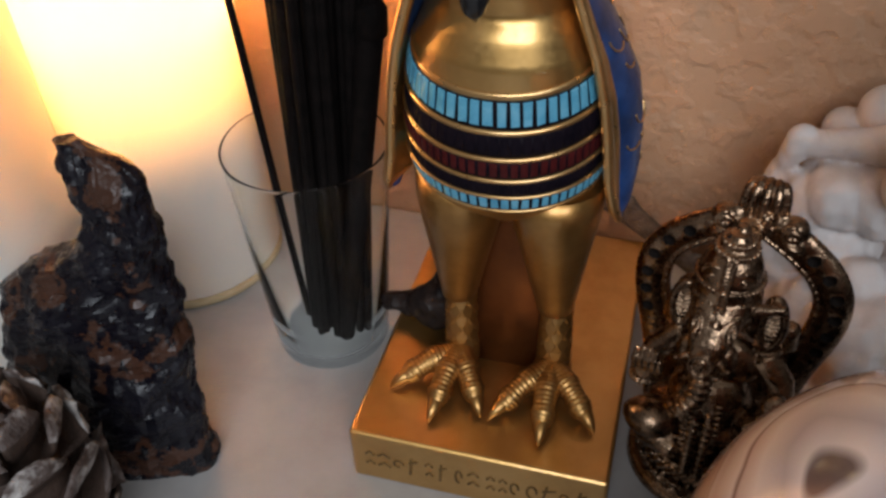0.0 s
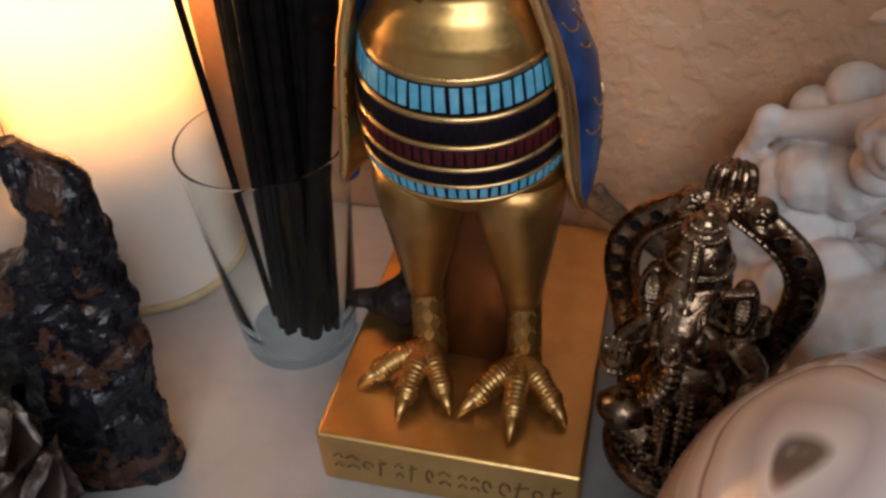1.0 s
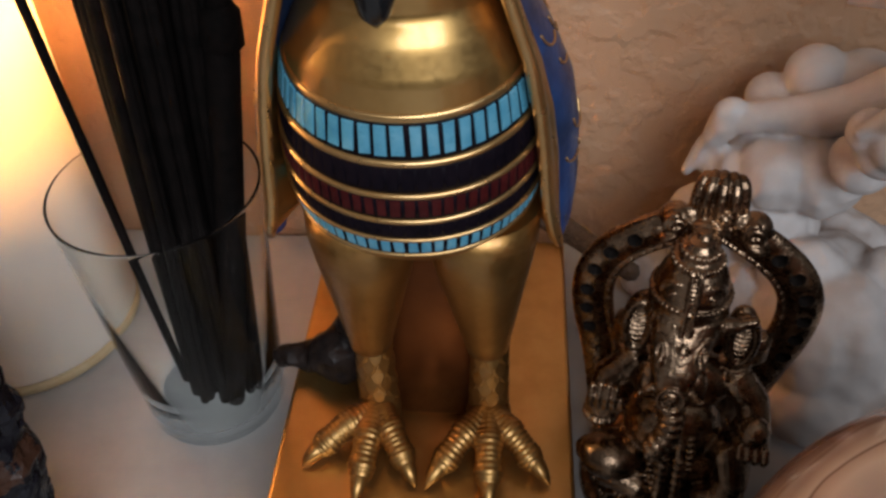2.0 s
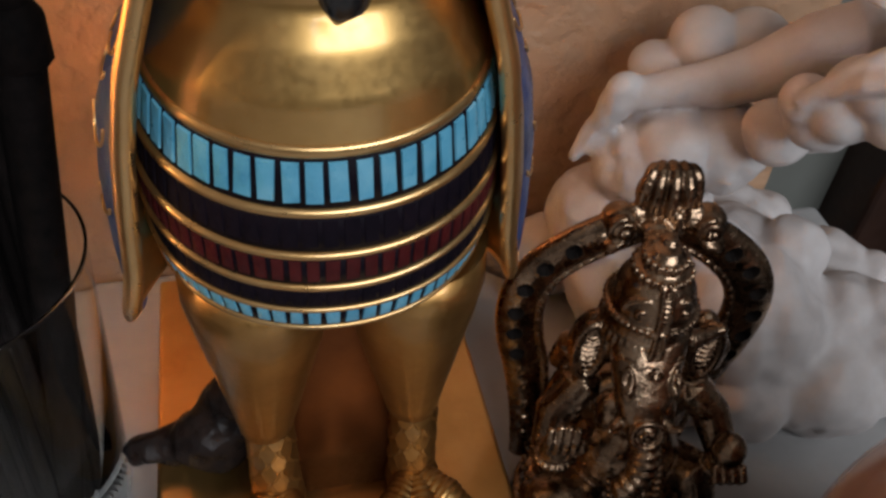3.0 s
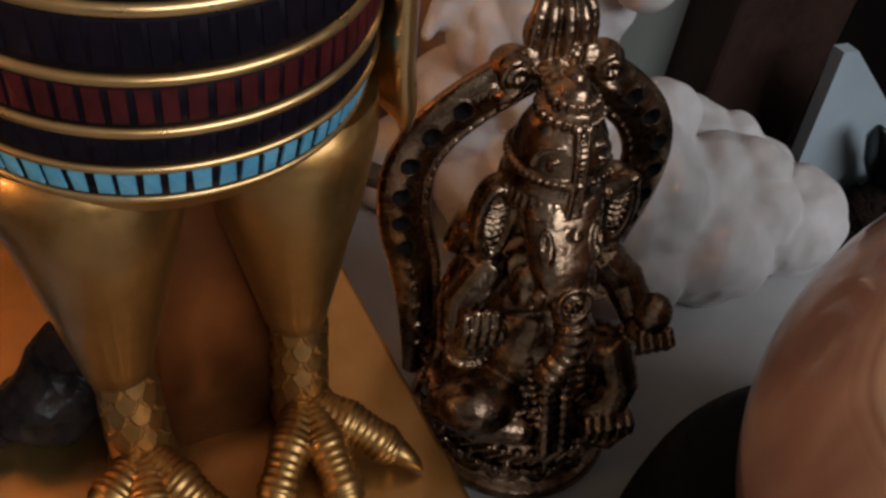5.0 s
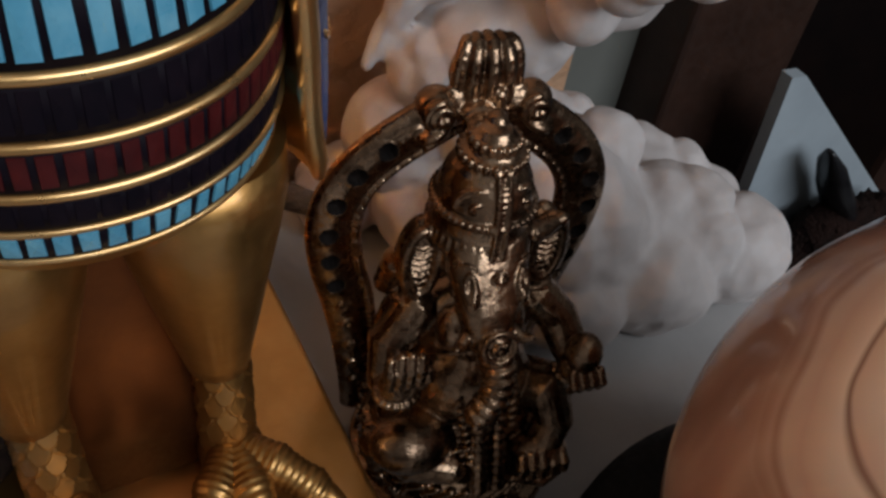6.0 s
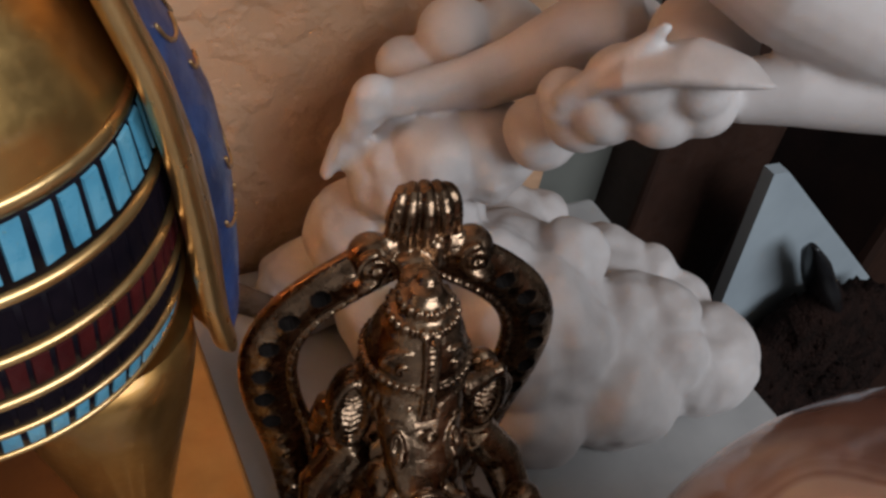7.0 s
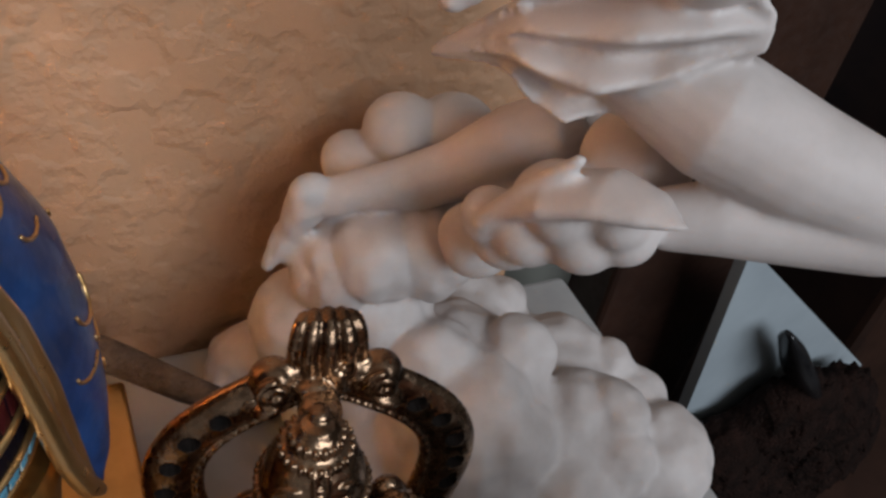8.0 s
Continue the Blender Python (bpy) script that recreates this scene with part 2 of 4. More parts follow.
def tube(bm, pts, radii, mat=0, seg=12, flat=1.0, up=(0, 0, 1)):
    """A tapered tube along points, with rounded ends; flat squeezes it along its second axis."""
    pts = [Vector(p) for p in pts]
    if not hasattr(radii, "__len__"):
        radii = [radii] * len(pts)
    t0, t1 = (pts[1] - pts[0]).normalized(), (pts[-1] - pts[-2]).normalized()
    pts = [pts[0] - t0 * radii[0] * 0.6] + pts + [pts[-1] + t1 * radii[-1] * 0.6]
    radii = [radii[0] * 0.55, *radii, radii[-1] * 0.55]
    rings = []
    side = None
    for i, p in enumerate(pts):
        d = (pts[min(i + 1, len(pts) - 1)] - pts[max(i - 1, 0)]).normalized()
        ref = side if side is not None else (Vector(up).cross(d) if Vector(up).cross(d).length > 1e-3 else Vector((1, 0, 0)))
        side = (ref - d * ref.dot(d)).normalized()
        other = d.cross(side)
        rings.append([p + side * math.cos(2 * math.pi * k / seg) * radii[i] + other * math.sin(2 * math.pi * k / seg) * radii[i] * flat for k in range(seg)])
    return grid_faces(bm, rings, mat, True, (True, True))


def ball(bm, c, r, mat=0, rot=(0, 0, 0), u=24, v=16):
    r = (r, r, r) if not hasattr(r, "__len__") else r
    m = Matrix.Translation(c) @ Euler([radians(a) for a in rot]).to_matrix().to_4x4() @ Matrix.Diagonal((*r, 1))
    rings = []
    for i in range(1, v):
        p = math.pi * i / v
        rings.append([m @ Vector((math.sin(p) * math.cos(2 * math.pi * k / u), math.sin(p) * math.sin(2 * math.pi * k / u), -math.cos(p))) for k in range(u)])
    low, high = bm.verts.new(m @ Vector((0, 0, -1))), bm.verts.new(m @ Vector((0, 0, 1)))
    fs = grid_faces(bm, rings, mat, True)
    first, last = [f.verts[0] for f in fs[:u]], [f.verts[3] for f in fs[-u:]]
    for k in range(u):
        for f in (bm.faces.new((low, first[(k + 1) % u], first[k])), bm.faces.new((high, last[k], last[(k + 1) % u]))):
            f.material_index, f.smooth = mat, True


def block(bm, lo, hi, mat=0, bevel=0.0, rot=None):
    made = bmesh.ops.create_cube(bm, size=1.0)
    vs = made["verts"]
    for w in vs:
        w.co = Vector([lo[i] + (hi[i] - lo[i]) * (w.co[i] + 0.5) for i in range(3)])
    fs = list({f for w in vs for f in w.link_faces})
    if bevel:
        es = list({e for w in vs for e in w.link_edges})
        res = bmesh.ops.bevel(bm, geom=es, offset=bevel, segments=3, affect="EDGES", profile=0.5)
        fs = list({*res["faces"], *[f for f in fs if f.is_valid]})
    for f in fs:
        f.material_index = mat
    if rot is not None:
        bmesh.ops.transform(bm, matrix=rot, verts=list({w for f in fs for w in f.verts}))
    return fs


def lathe(bm, profile, c=(0, 0, 0), mat=0, seg=48, wobble=0.0, squash=1.0):
    rings = []
    profile = [(r, profile[0][1] + (z - profile[0][1]) * squash) for r, z in profile]
    for r, z in profile:
        rings.append([Vector((c[0] + r * (1 + wobble * noise.noise((3 * math.cos(a), 3 * math.sin(a), z))) * math.cos(a), c[1] + r * math.sin(a), c[2] + z))
                      for a in (2 * math.pi * k / seg for k in range(seg))])
    return grid_faces(bm, rings, mat, True, (profile[0][0] > 0.01, profile[-1][0] > 0.01))


def finish(name, bm, mats, parent=None, label="", category="", group="", kind="", origin=None, smooth=None):
    """Turns a bmesh in centimetres into one object in metres, with its origin at its foot."""
    bmesh.ops.recalc_face_normals(bm, faces=bm.faces)
    bmesh.ops.scale(bm, vec=(CM, CM, CM), verts=bm.verts)
    if origin is None:
        if parent is not None:
            origin = Vector(parent["foot"])
        else:
            xs, ys, zs = zip(*[w.co for w in bm.verts])
            origin = Vector(((min(xs) + max(xs)) / 2, (min(ys) + max(ys)) / 2, min(zs)))
    origin = Vector(origin)
    bmesh.ops.translate(bm, vec=-origin, verts=bm.verts)
    me = bpy.data.meshes.new(name)
    bm.to_mesh(me)
    bm.free()
    for m in mats if isinstance(mats, (list, tuple)) else [mats]:
        me.materials.append(m)
    if smooth is not None:
        for p in me.polygons:
            p.use_smooth = smooth
    ob = new(name, me)
    if parent is None:
        ob.location = origin
    else:
        ob.parent = parent
        ob.location = origin - Vector(parent["foot"])
    ob["foot"] = tuple(origin)
    return tagged(ob, label, category, group, kind)


def thing(name, foot, label, category, group=""):
    """An Empty at the foot of a thing, in centimetres, to carry its parts."""
    ob = new(name)
    ob.empty_display_size = 0.01
    ob.location = Vector(foot) * CM
    ob["foot"] = tuple(ob.location)
    return tagged(ob, label, category, group)


def fused(bm, voxel, smooth=3):
    """The union of all shells of a bmesh as one skin (voxel in centimetres), back as a bmesh."""
    me = bpy.data.meshes.new("skin")
    bm.to_mesh(me)
    bm.free()
    ob = new("skin", me)
    mod = ob.modifiers.new("skin", "REMESH")
    mod.mode, mod.voxel_size, mod.use_smooth_shade = "VOXEL", voxel, True
    sm = ob.modifiers.new("even", "SMOOTH")
    sm.factor, sm.iterations = 0.5, smooth
    got = bpy.data.meshes.new_from_object(ob.evaluated_get(bpy.context.evaluated_depsgraph_get()))
    out = bmesh.new()
    out.from_mesh(got)
    bpy.data.objects.remove(ob)
    bpy.data.meshes.remove(got)
    for f in out.faces:
        f.smooth = True
    return out


def curve_at(keys, z):
    """Smooth value between (z, value) keys."""
    zs = [k[0] for k in keys]
    z = min(max(z, zs[0]), zs[-1])
    for (z0, a), (z1, b) in zip(keys, keys[1:]):
        if z <= z1:
            f = (z - z0) / (z1 - z0)
            return a + (b - a) * f
    return keys[-1][1]


# ---- structure ----
def structure():
    bm = bmesh.new()
    block(bm, (-60, 13.4, -75), (16.0, 25, 165))
    finish("wall_north", bm, PLASTER, label="tan knock-down textured plaster wall behind the altar table", category="wall", kind="structure")
    # assumed flat panel, added to fill the grey-green gap right of the wall
    bm = bmesh.new()
    block(bm, (16.01, 15.2, -75), (20.39, 18, 165))
    finish("grey_panel_1", bm, GREY_PANEL, label="plain grey-green panel set back beside the wall", category="door", kind="structure")
    bm = bmesh.new()
    block(bm, (-190, -165, -78), (230, 130, -75))
    finish("floor", bm, FLOOR, label="dark wooden floor of the dim room", category="floor", kind="structure")
    # unseen ceiling, added pale so the gold chest reflects something bright
    bm = bmesh.new()
    block(bm, (-190, -165, 165), (230, 130, 170))
    finish("ceiling", bm, CEILING, label="unseen pale ceiling added to bounce light onto the statues", category="ceiling", kind="structure")
    # assumed walls close the room; their grey is tuned for the bounce light
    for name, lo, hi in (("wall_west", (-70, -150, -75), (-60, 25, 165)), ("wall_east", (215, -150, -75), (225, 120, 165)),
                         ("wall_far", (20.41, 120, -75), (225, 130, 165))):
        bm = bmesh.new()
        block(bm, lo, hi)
        finish(name, bm, PLASTER_FAR, label="plain grey wall added to close the dim room", category="wall", kind="structure")
    # unseen south wall, added; its window opening lets the daylight in
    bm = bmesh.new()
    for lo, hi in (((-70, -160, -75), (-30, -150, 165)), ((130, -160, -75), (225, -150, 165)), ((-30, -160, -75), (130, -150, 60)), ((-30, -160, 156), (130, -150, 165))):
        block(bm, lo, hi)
    finish("wall_south", bm, PLASTER_FAR, label="unseen grey wall added around the window opening", category="wall", kind="structure")


structure()


def table():
    root = thing("table", (-16, -12, -75), "low table with a pale stone-like top", "table")
    bm = bmesh.new()
    block(bm, (-52, -42, -3), (18.3, 13.3, 0), bevel=0.25)
    finish("tabletop", bm, STONE_TOP, root, "pale grey mottled top")
    for x in (-48, 12):
        for y in (-38, 7):
            bm = bmesh.new()
            block(bm, (x, y, -75), (x + 5, y + 5, -3.001), bevel=0.3)
            finish("leg", bm, WOOD, root)


table()
import mathutils.noise


# ---- the falcon statue: one mesh ----
MX = 0.0  # middle of the statue, across
RX = [(8.4, 1.3), (8.9, 1.95), (9.4, 2.3), (9.9, 2.52), (10.6, 2.62), (11.5, 2.64), (12.3, 2.58), (13.1, 2.46), (13.8, 2.28), (14.4, 2.0), (14.8, 1.78), (15.3, 1.7), (16.2, 1.85), (17.4, 1.85), (18.4, 1.5), (19.2, 0.7)]
FRONT = [(8.4, 3.3), (8.9, 2.75), (9.4, 2.2), (9.9, 1.85), (10.6, 1.68), (11.5, 1.62), (12.3, 1.65), (13.1, 1.7), (13.8, 1.75), (14.4, 1.95), (14.8, 2.2), (15.3, 2.15), (16.2, 1.6), (17.4, 1.6), (18.4, 2.1), (19.2, 3.2)]
BACK = [(8.4, 6.2), (10.0, 6.6), (13.0, 6.5), (15.0, 5.6), (16.0, 5.2), (17.4, 5.2), (18.4, 4.9), (19.2, 4.0)]


def body_point(a, z, off=0.0):
    """Point of the statue's skin: a = degrees round from the front, positive to +x."""
    rx, f, b = curve_at(RX, z), curve_at(FRONT, z), curve_at(BACK, z)
    ry, cy = (b - f) / 2, (b + f) / 2
    c, s = math.cos(radians(a)), math.sin(radians(a))
    p = 2 / 2.08
    x, y = math.copysign(abs(s) ** p, s), -math.copysign(abs(c) ** p, c)
    return Vector((MX + (rx + off) * x, cy + (ry + off) * y, z))


def band(bm, z0, z1, mat, off=0.0, a0=-83, a1=83, n=72, rise=0.0, bulge=False):
    """A band round the chest between two heights, lifted off the skin; bulge: half-round."""
    rings = []
    prof = [(0, 0)] + [(0.5 - 0.5 * math.cos(math.pi * k / 6), math.sin(math.pi * k / 6)) for k in range(7)] + [(1, 0)] if bulge else [(0, 0), (0.02, 1), (0.98, 1), (1, 0)]
    for h, o in prof:
        rings.append([body_point(a0 + (a1 - a0) * i / n, z0 + (z1 - z0) * h + rise * abs(2 * i / n - 1) ** 2, 0.0 + off * o - 0.015 * (o == 0)) for i in range(n + 1)])
    grid_faces(bm, rings, mat, False)


def tiles(bm, z0, z1, count, mat, off, gap, rng, a0=-82, a1=82, rise=0.0, wild=0.25):
    """Hand-painted enamel tiles: each a small pillow with its own uneven edges."""
    step = (a1 - a0) / count
    for i in range(count):
        lo, hi = a0 + i * step + gap * step * rng.uniform(0.6, 1.2) / 2, a0 + (i + 1) * step - gap * step * rng.uniform(0.6, 1.2) / 2
        j = [rng.uniform(-1, 1) * wild for _ in range(4)]
        up = lambda a: rise * abs(2 * (a - a0) / (a1 - a0) - 1) ** 2
        h = z1 - z0
        q = [(lo + j[0] * step * 0.12, z0 + h * (0.04 + 0.1 * abs(j[1]))), (hi + j[2] * step * 0.12, z0 + h * (0.04 + 0.1 * abs(j[3]))),
             (hi + j[3] * step * 0.1, z1 - h * 0.05 * abs(j[0])), (lo + j[1] * step * 0.1, z1 - h * 0.05 * abs(j[2]))]
        ma, mz = sum(p[0] for p in q) / 4, sum(p[1] for p in q) / 4
        outer = [bm.verts.new(body_point(a, z + up(a), 0.0)) for a, z in q]
        inner = [bm.verts.new(body_point(a + (ma - a) * 0.12, z + (mz - z) * 0.1 + up(a), off)) for a, z in q]
        mid = bm.verts.new(body_point(ma, mz + up(ma), off * 1.25))
        for k in range(4):
            f = bm.faces.new((outer[k], outer[(k + 1) % 4], inner[(k + 1) % 4], inner[k]))
            g = bm.faces.new((inner[k], inner[(k + 1) % 4], mid))
            f.material_index = g.material_index = mat


def falcon_statue():
    """Painted falcon on a long plinth. Slots: gold, bright gold, turquoise, navy, red, blue, sign shade, black, brown,
    darker gold.
    """
    rng = random.Random(7)
    bm = bmesh.new()
    # plinth, slightly worn, with rows of raised signs on its front and right sides
    block(bm, (-3.88, 0, 0), (3.88, 10.8, 2.2), 0, 0.12)
    # dark brown on the signs stands in for the shade of engraving
    x = -3.4
    while x < 3.3:
        w, h = rng.uniform(0.18, 0.42), rng.uniform(0.5, 1.0)
        kind = rng.randrange(3)
        z = 1.05
        if kind == 0:
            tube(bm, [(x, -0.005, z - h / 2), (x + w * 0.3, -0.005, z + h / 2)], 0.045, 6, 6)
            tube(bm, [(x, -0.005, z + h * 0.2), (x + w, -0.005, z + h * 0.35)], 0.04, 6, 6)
        elif kind == 1:
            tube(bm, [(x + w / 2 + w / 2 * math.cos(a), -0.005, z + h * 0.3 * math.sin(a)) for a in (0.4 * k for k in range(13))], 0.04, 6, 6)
        else:
            for k in range(2):
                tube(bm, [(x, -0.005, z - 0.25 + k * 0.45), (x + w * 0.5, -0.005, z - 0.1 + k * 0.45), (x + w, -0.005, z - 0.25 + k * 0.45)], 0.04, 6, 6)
        x += w + rng.uniform(0.12, 0.3)
    # body and head
    zs = [8.4 + 10.8 * i / 100 for i in range(101)]
    grid_faces(bm, [[body_point(360 * k / 84, z) for k in range(84)] for z in zs], 0, True, (True, True))
    # beak, with cere
    tube(bm, [(MX, 1.75, 17.0), (MX, 0.95, 16.9), (MX, 0.6, 16.4), (MX - 0.05, 0.65, 15.75), (MX - 0.08, 0.9, 15.4)], [0.62, 0.55, 0.42, 0.24, 0.06], 7, 14)
    # collar: ridge, enamel rows and their gold wires
    rise = 0.5
    band(bm, 13.1, 13.28, 1, 0.05, rise=rise, bulge=True)
    band(bm, 12.35, 13.12, 3, 0.02, rise=rise)
    tiles(bm, 12.39, 13.08, 25, 2, 0.05, 0.24, rng, rise=rise, wild=0.5)
    band(bm, 12.21, 12.37, 1, 0.085, rise=rise, bulge=True)
    band(bm, 11.63, 12.22, 3, 0.02, rise=rise)
    tiles(bm, 11.67, 12.19, 30, 3, 0.035, 0.2, rng, rise=rise)
    band(bm, 11.5, 11.64, 1, 0.085, rise=rise, bulge=True)
    band(bm, 10.99, 11.51, 3, 0.02, rise=rise)
    tiles(bm, 11.02, 11.48, 32, 4, 0.04, 0.24, rng, rise=rise)
    band(bm, 10.86, 11.0, 1, 0.08, rise=rise, bulge=True)
    band(bm, 10.46, 10.87, 3, 0.02, rise=rise * 0.9)
    tiles(bm, 10.5, 10.84, 32, 3, 0.03, 0.2, rng, rise=rise * 0.9)
    band(bm, 10.35, 10.47, 1, 0.08, rise=rise * 0.85, bulge=True)
    band(bm, 9.95, 10.36, 3, 0.02, rise=rise * 0.8)
    tiles(bm, 9.97, 10.34, 30, 2, 0.045, 0.3, rng, rise=rise * 0.8, wild=0.5)
    band(bm, 9.84, 9.96, 1, 0.07, rise=rise * 0.78, bulge=True)
    # tail slab behind the legs, darker and browner than the body
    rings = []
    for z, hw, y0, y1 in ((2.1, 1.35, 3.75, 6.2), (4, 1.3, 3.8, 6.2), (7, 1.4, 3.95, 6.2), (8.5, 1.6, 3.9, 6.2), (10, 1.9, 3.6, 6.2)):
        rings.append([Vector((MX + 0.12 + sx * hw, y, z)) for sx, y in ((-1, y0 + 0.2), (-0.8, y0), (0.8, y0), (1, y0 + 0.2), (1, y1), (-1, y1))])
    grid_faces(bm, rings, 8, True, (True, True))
    # legs and feet take a darker, browner gold than the body
    for side, ax in ((-1, -1.28), (1, 1.63)):
        # thigh
        rings = []
        for z, cx, cy, rx, ry in ((9.9, 1.26, 3.7, 1.28, 1.36), (9.2, 1.28, 3.62, 1.26, 1.36), (8.4, 1.3, 3.62, 1.14, 1.22), (7.4, 1.34, 3.64, 0.95, 1.0), (6.4, 1.39, 3.67, 0.76, 0.8), (5.5, 1.43, 3.7, 0.59, 0.62), (5.15, 1.45, 3.7, 0.53, 0.56), (5.0, 1.45, 3.7, 0.4, 0.42)):
            cx = MX + 0.12 + side * cx
            rings.append([Vector((cx + rx * math.cos(a), cy + ry * math.sin(a), z)) for a in (2 * math.pi * k / 28 for k in range(28))])
        grid_faces(bm, rings, 9, True, (True, True))
        # scaled shank: one skin of overlapping scales, each lifting towards its lower edge
        rows, around = 7, 7
        rings = []
        for i in range(85):
            z = 5.2 - 2.5 * i / 84
            ring = []
            for k in range(84):
                a = 2 * math.pi * k / 84
                u = a / (2 * math.pi) * around
                best = 0.0
                for row in range(int((5.2 - z) / 2.5 * rows) - 1, int((5.2 - z) / 2.5 * rows) + 2):
                    c = u + 0.5 * (row % 2)
                    e = abs(c - math.floor(c) - 0.5) * 2
                    end = 5.2 - 2.5 * (row + 1.25 * math.sqrt(max(0.0, 1 - e * e * 0.98))) / rows
                    start = 5.2 - 2.5 * row / rows
                    if end <= z <= start:
                        best = max(best, 0.01 + 0.09 * (start - z) / (start - end))
                r = 0.4 + 0.022 * (5.2 - z) + best
                ring.append(Vector((ax + r * math.cos(a), 3.7 + r * math.sin(a) * 1.05, z)))
            rings.append(ring)
        grid_faces(bm, rings, 9, True, (True, True))
        ball(bm, (ax, 3.5, 2.72), (0.6, 0.62, 0.5), 9)
        # toes: finely folded skin, swollen joints, a claw set in its own cuff
        tips = [(-3.1, 1.8), (-1.6, 0.8), (-0.15, 1.35)] if side < 0 else [(0.1, 1.3), (1.72, 0.75), (3.22, 1.58)]
        for tx, ty in tips:
            a, b = Vector((ax, 3.3, 2.86)), Vector((tx, ty, 2.42))
            d = b - a
            n = 66
            pts, rad = [], []
            for k in range(n + 1):
                f = k / n * 0.74
                pts.append(a + d * f + Vector((0, 0, 0.26 * math.sin(math.pi * min(1, f * 1.15)) - 0.06 * f)))
                joint = 0.045 * math.exp(-((f - 0.36) / 0.06) ** 2) + 0.055 * math.exp(-((f - 0.66) / 0.06) ** 2)
                rad.append(0.43 - 0.17 * f + joint + 0.013 * math.sin(k * 2 * math.pi / 4.4 + 0.6 * math.sin(k * 0.4)))
            tube(bm, pts, rad, 9, 18)
            e = pts[-1]
            tube(bm, [e - d * 0.03, e.lerp(b, 0.3) + Vector((0, 0, 0.08)), e.lerp(b, 0.6) + Vector((0, 0, 0.04)), e.lerp(b, 0.85), b - Vector((0, 0, 0.1))], [0.25, 0.225, 0.17, 0.1, 0.03], 9, 14)
        tube(bm, [(ax, 3.8, 2.6), (ax + side * 0.2, 4.5, 2.5), (ax + side * 0.3, 5.0, 2.35)], [0.32, 0.26, 0.08], 9, 10)
    # wings: a bulging blue shell each side, with gold border and feather scrolls
    WZ = [9.0, 9.5, 10.3, 11.6, 12.7, 13.8, 14.6, 15.4, 16.2]
    WF = [(3.05, 3.3), (2.9, 3.05), (2.72, 2.9), (2.57, 2.75), (2.42, 2.65), (2.22, 2.5), (1.97, 2.4), (1.72, 2.3), (1.5, 2.3)]
    WO = [(3.15, 3.6), (3.3, 3.8), (3.36, 4.2), (3.3, 4.4), (3.1, 4.4), (2.65, 4.2), (2.25, 4.0), (1.95, 3.8), (1.75, 3.7)]
    WB = [(3.0, 3.8), (2.8, 4.8), (2.3, 5.8), (1.9, 6.4), (1.7, 6.4), (1.5, 6.2), (1.3, 5.8), (1.2, 5.4), (1.1, 5.2)]
    keys = lambda rows, i: [(z, r[i]) for z, r in zip(WZ, rows)]

    def wing_point(side, s, z, off=0.0):
        f, o, b = (Vector((curve_at(keys(rows, 0), z), curve_at(keys(rows, 1), z), 0)) for rows in (WF, WO, WB))
        if side < 0:
            f.x += 0.12
            o.x -= 0.16
        c = 2 * o - (f + b) / 2
        p = f * (1 - s) ** 2 + c * 2 * s * (1 - s) + b * s * s
        d = (c - f) * (1 - s) + (b - c) * s
        nrm = Vector((d.y, -d.x, 0)).normalized()
        p = p + nrm * off
        return Vector((MX + side * p.x, p.y, z))

    for side in (-1, 1):
        zs = [8.93] + [9.0 + 7.2 * i / 48 for i in range(49)]
        rings = []
        for z in zs:
            outer = [wing_point(side, k / 20, z, 0.0) for k in range(21)]
            inner = [wing_point(side, k / 20, z, -0.3 * min(1, (z - 8.8) * 0.8) * min(1, 0.04 + k / 6)) for k in range(20, -1, -1)]
            rings.append(outer + inner)
        grid_faces(bm, rings, 5, True, (True, True))
        # border: a rounded gold strap along the front edge, round the tip
        edge = [wing_point(side, 0.015, z, 0.02) for z in [8.98] + zs[2::2]]
        tube(bm, edge, [0.09, 0.12] + [0.15] * (len(edge) - 2), 1, 12, 1.0)
        strap = []
        for z in zs[1:]:
            strap.append([wing_point(side, s, z, o) for s, o in ((0.0, -0.02), (0.015, 0.05), (0.085, 0.05), (0.1, 0.0))])
        grid_faces(bm, strap, 1, False)
        # inner gold facing between strap and collar
        facing = []
        for z in zs[1:]:
            zz = max(z, 9.6)
            facing.append([wing_point(side, 0.0, z, -0.04), body_point(side * 82, zz, 0.05).lerp(wing_point(side, 0, z), 0.5), body_point(side * 82, zz, 0.05)])
        grid_faces(bm, facing, 0, False)
        for row, z0 in enumerate((9.9, 10.6, 11.3, 12.0, 12.7, 13.4, 14.1, 14.8)):
            for col in range(3):
                s0, s1 = 0.16 + 0.2 * col + 0.1 * (row % 2), 0.36 + 0.2 * col + 0.1 * (row % 2)
                pts = []
                for k in range(9):
                    u = k / 8
                    pts.append(wing_point(side, min(0.97, s0 + (s1 - s0) * (0.5 - 0.5 * math.cos(math.pi * u))), z0 - 0.42 * math.sin(math.pi * u) * (0.8 + 0.3 * math.sin(row * 2.1 + col)), 0.012))
                if rng.random() < 0.75:
                    tube(bm, pts[: rng.choice((6, 7, 9))], 0.028, 1, 5)
    return finish("falcon_statue", bm, [GOLD, GOLD_BRIGHT, TURQUOISE, NAVY, RED, BLUE, SIGN_SHADE, BLACK, BROWN, DARKER_GOLD],
                  label="gold falcon statue with turquoise collar and blue wings on a plinth", category="statue")


falcon_statue()


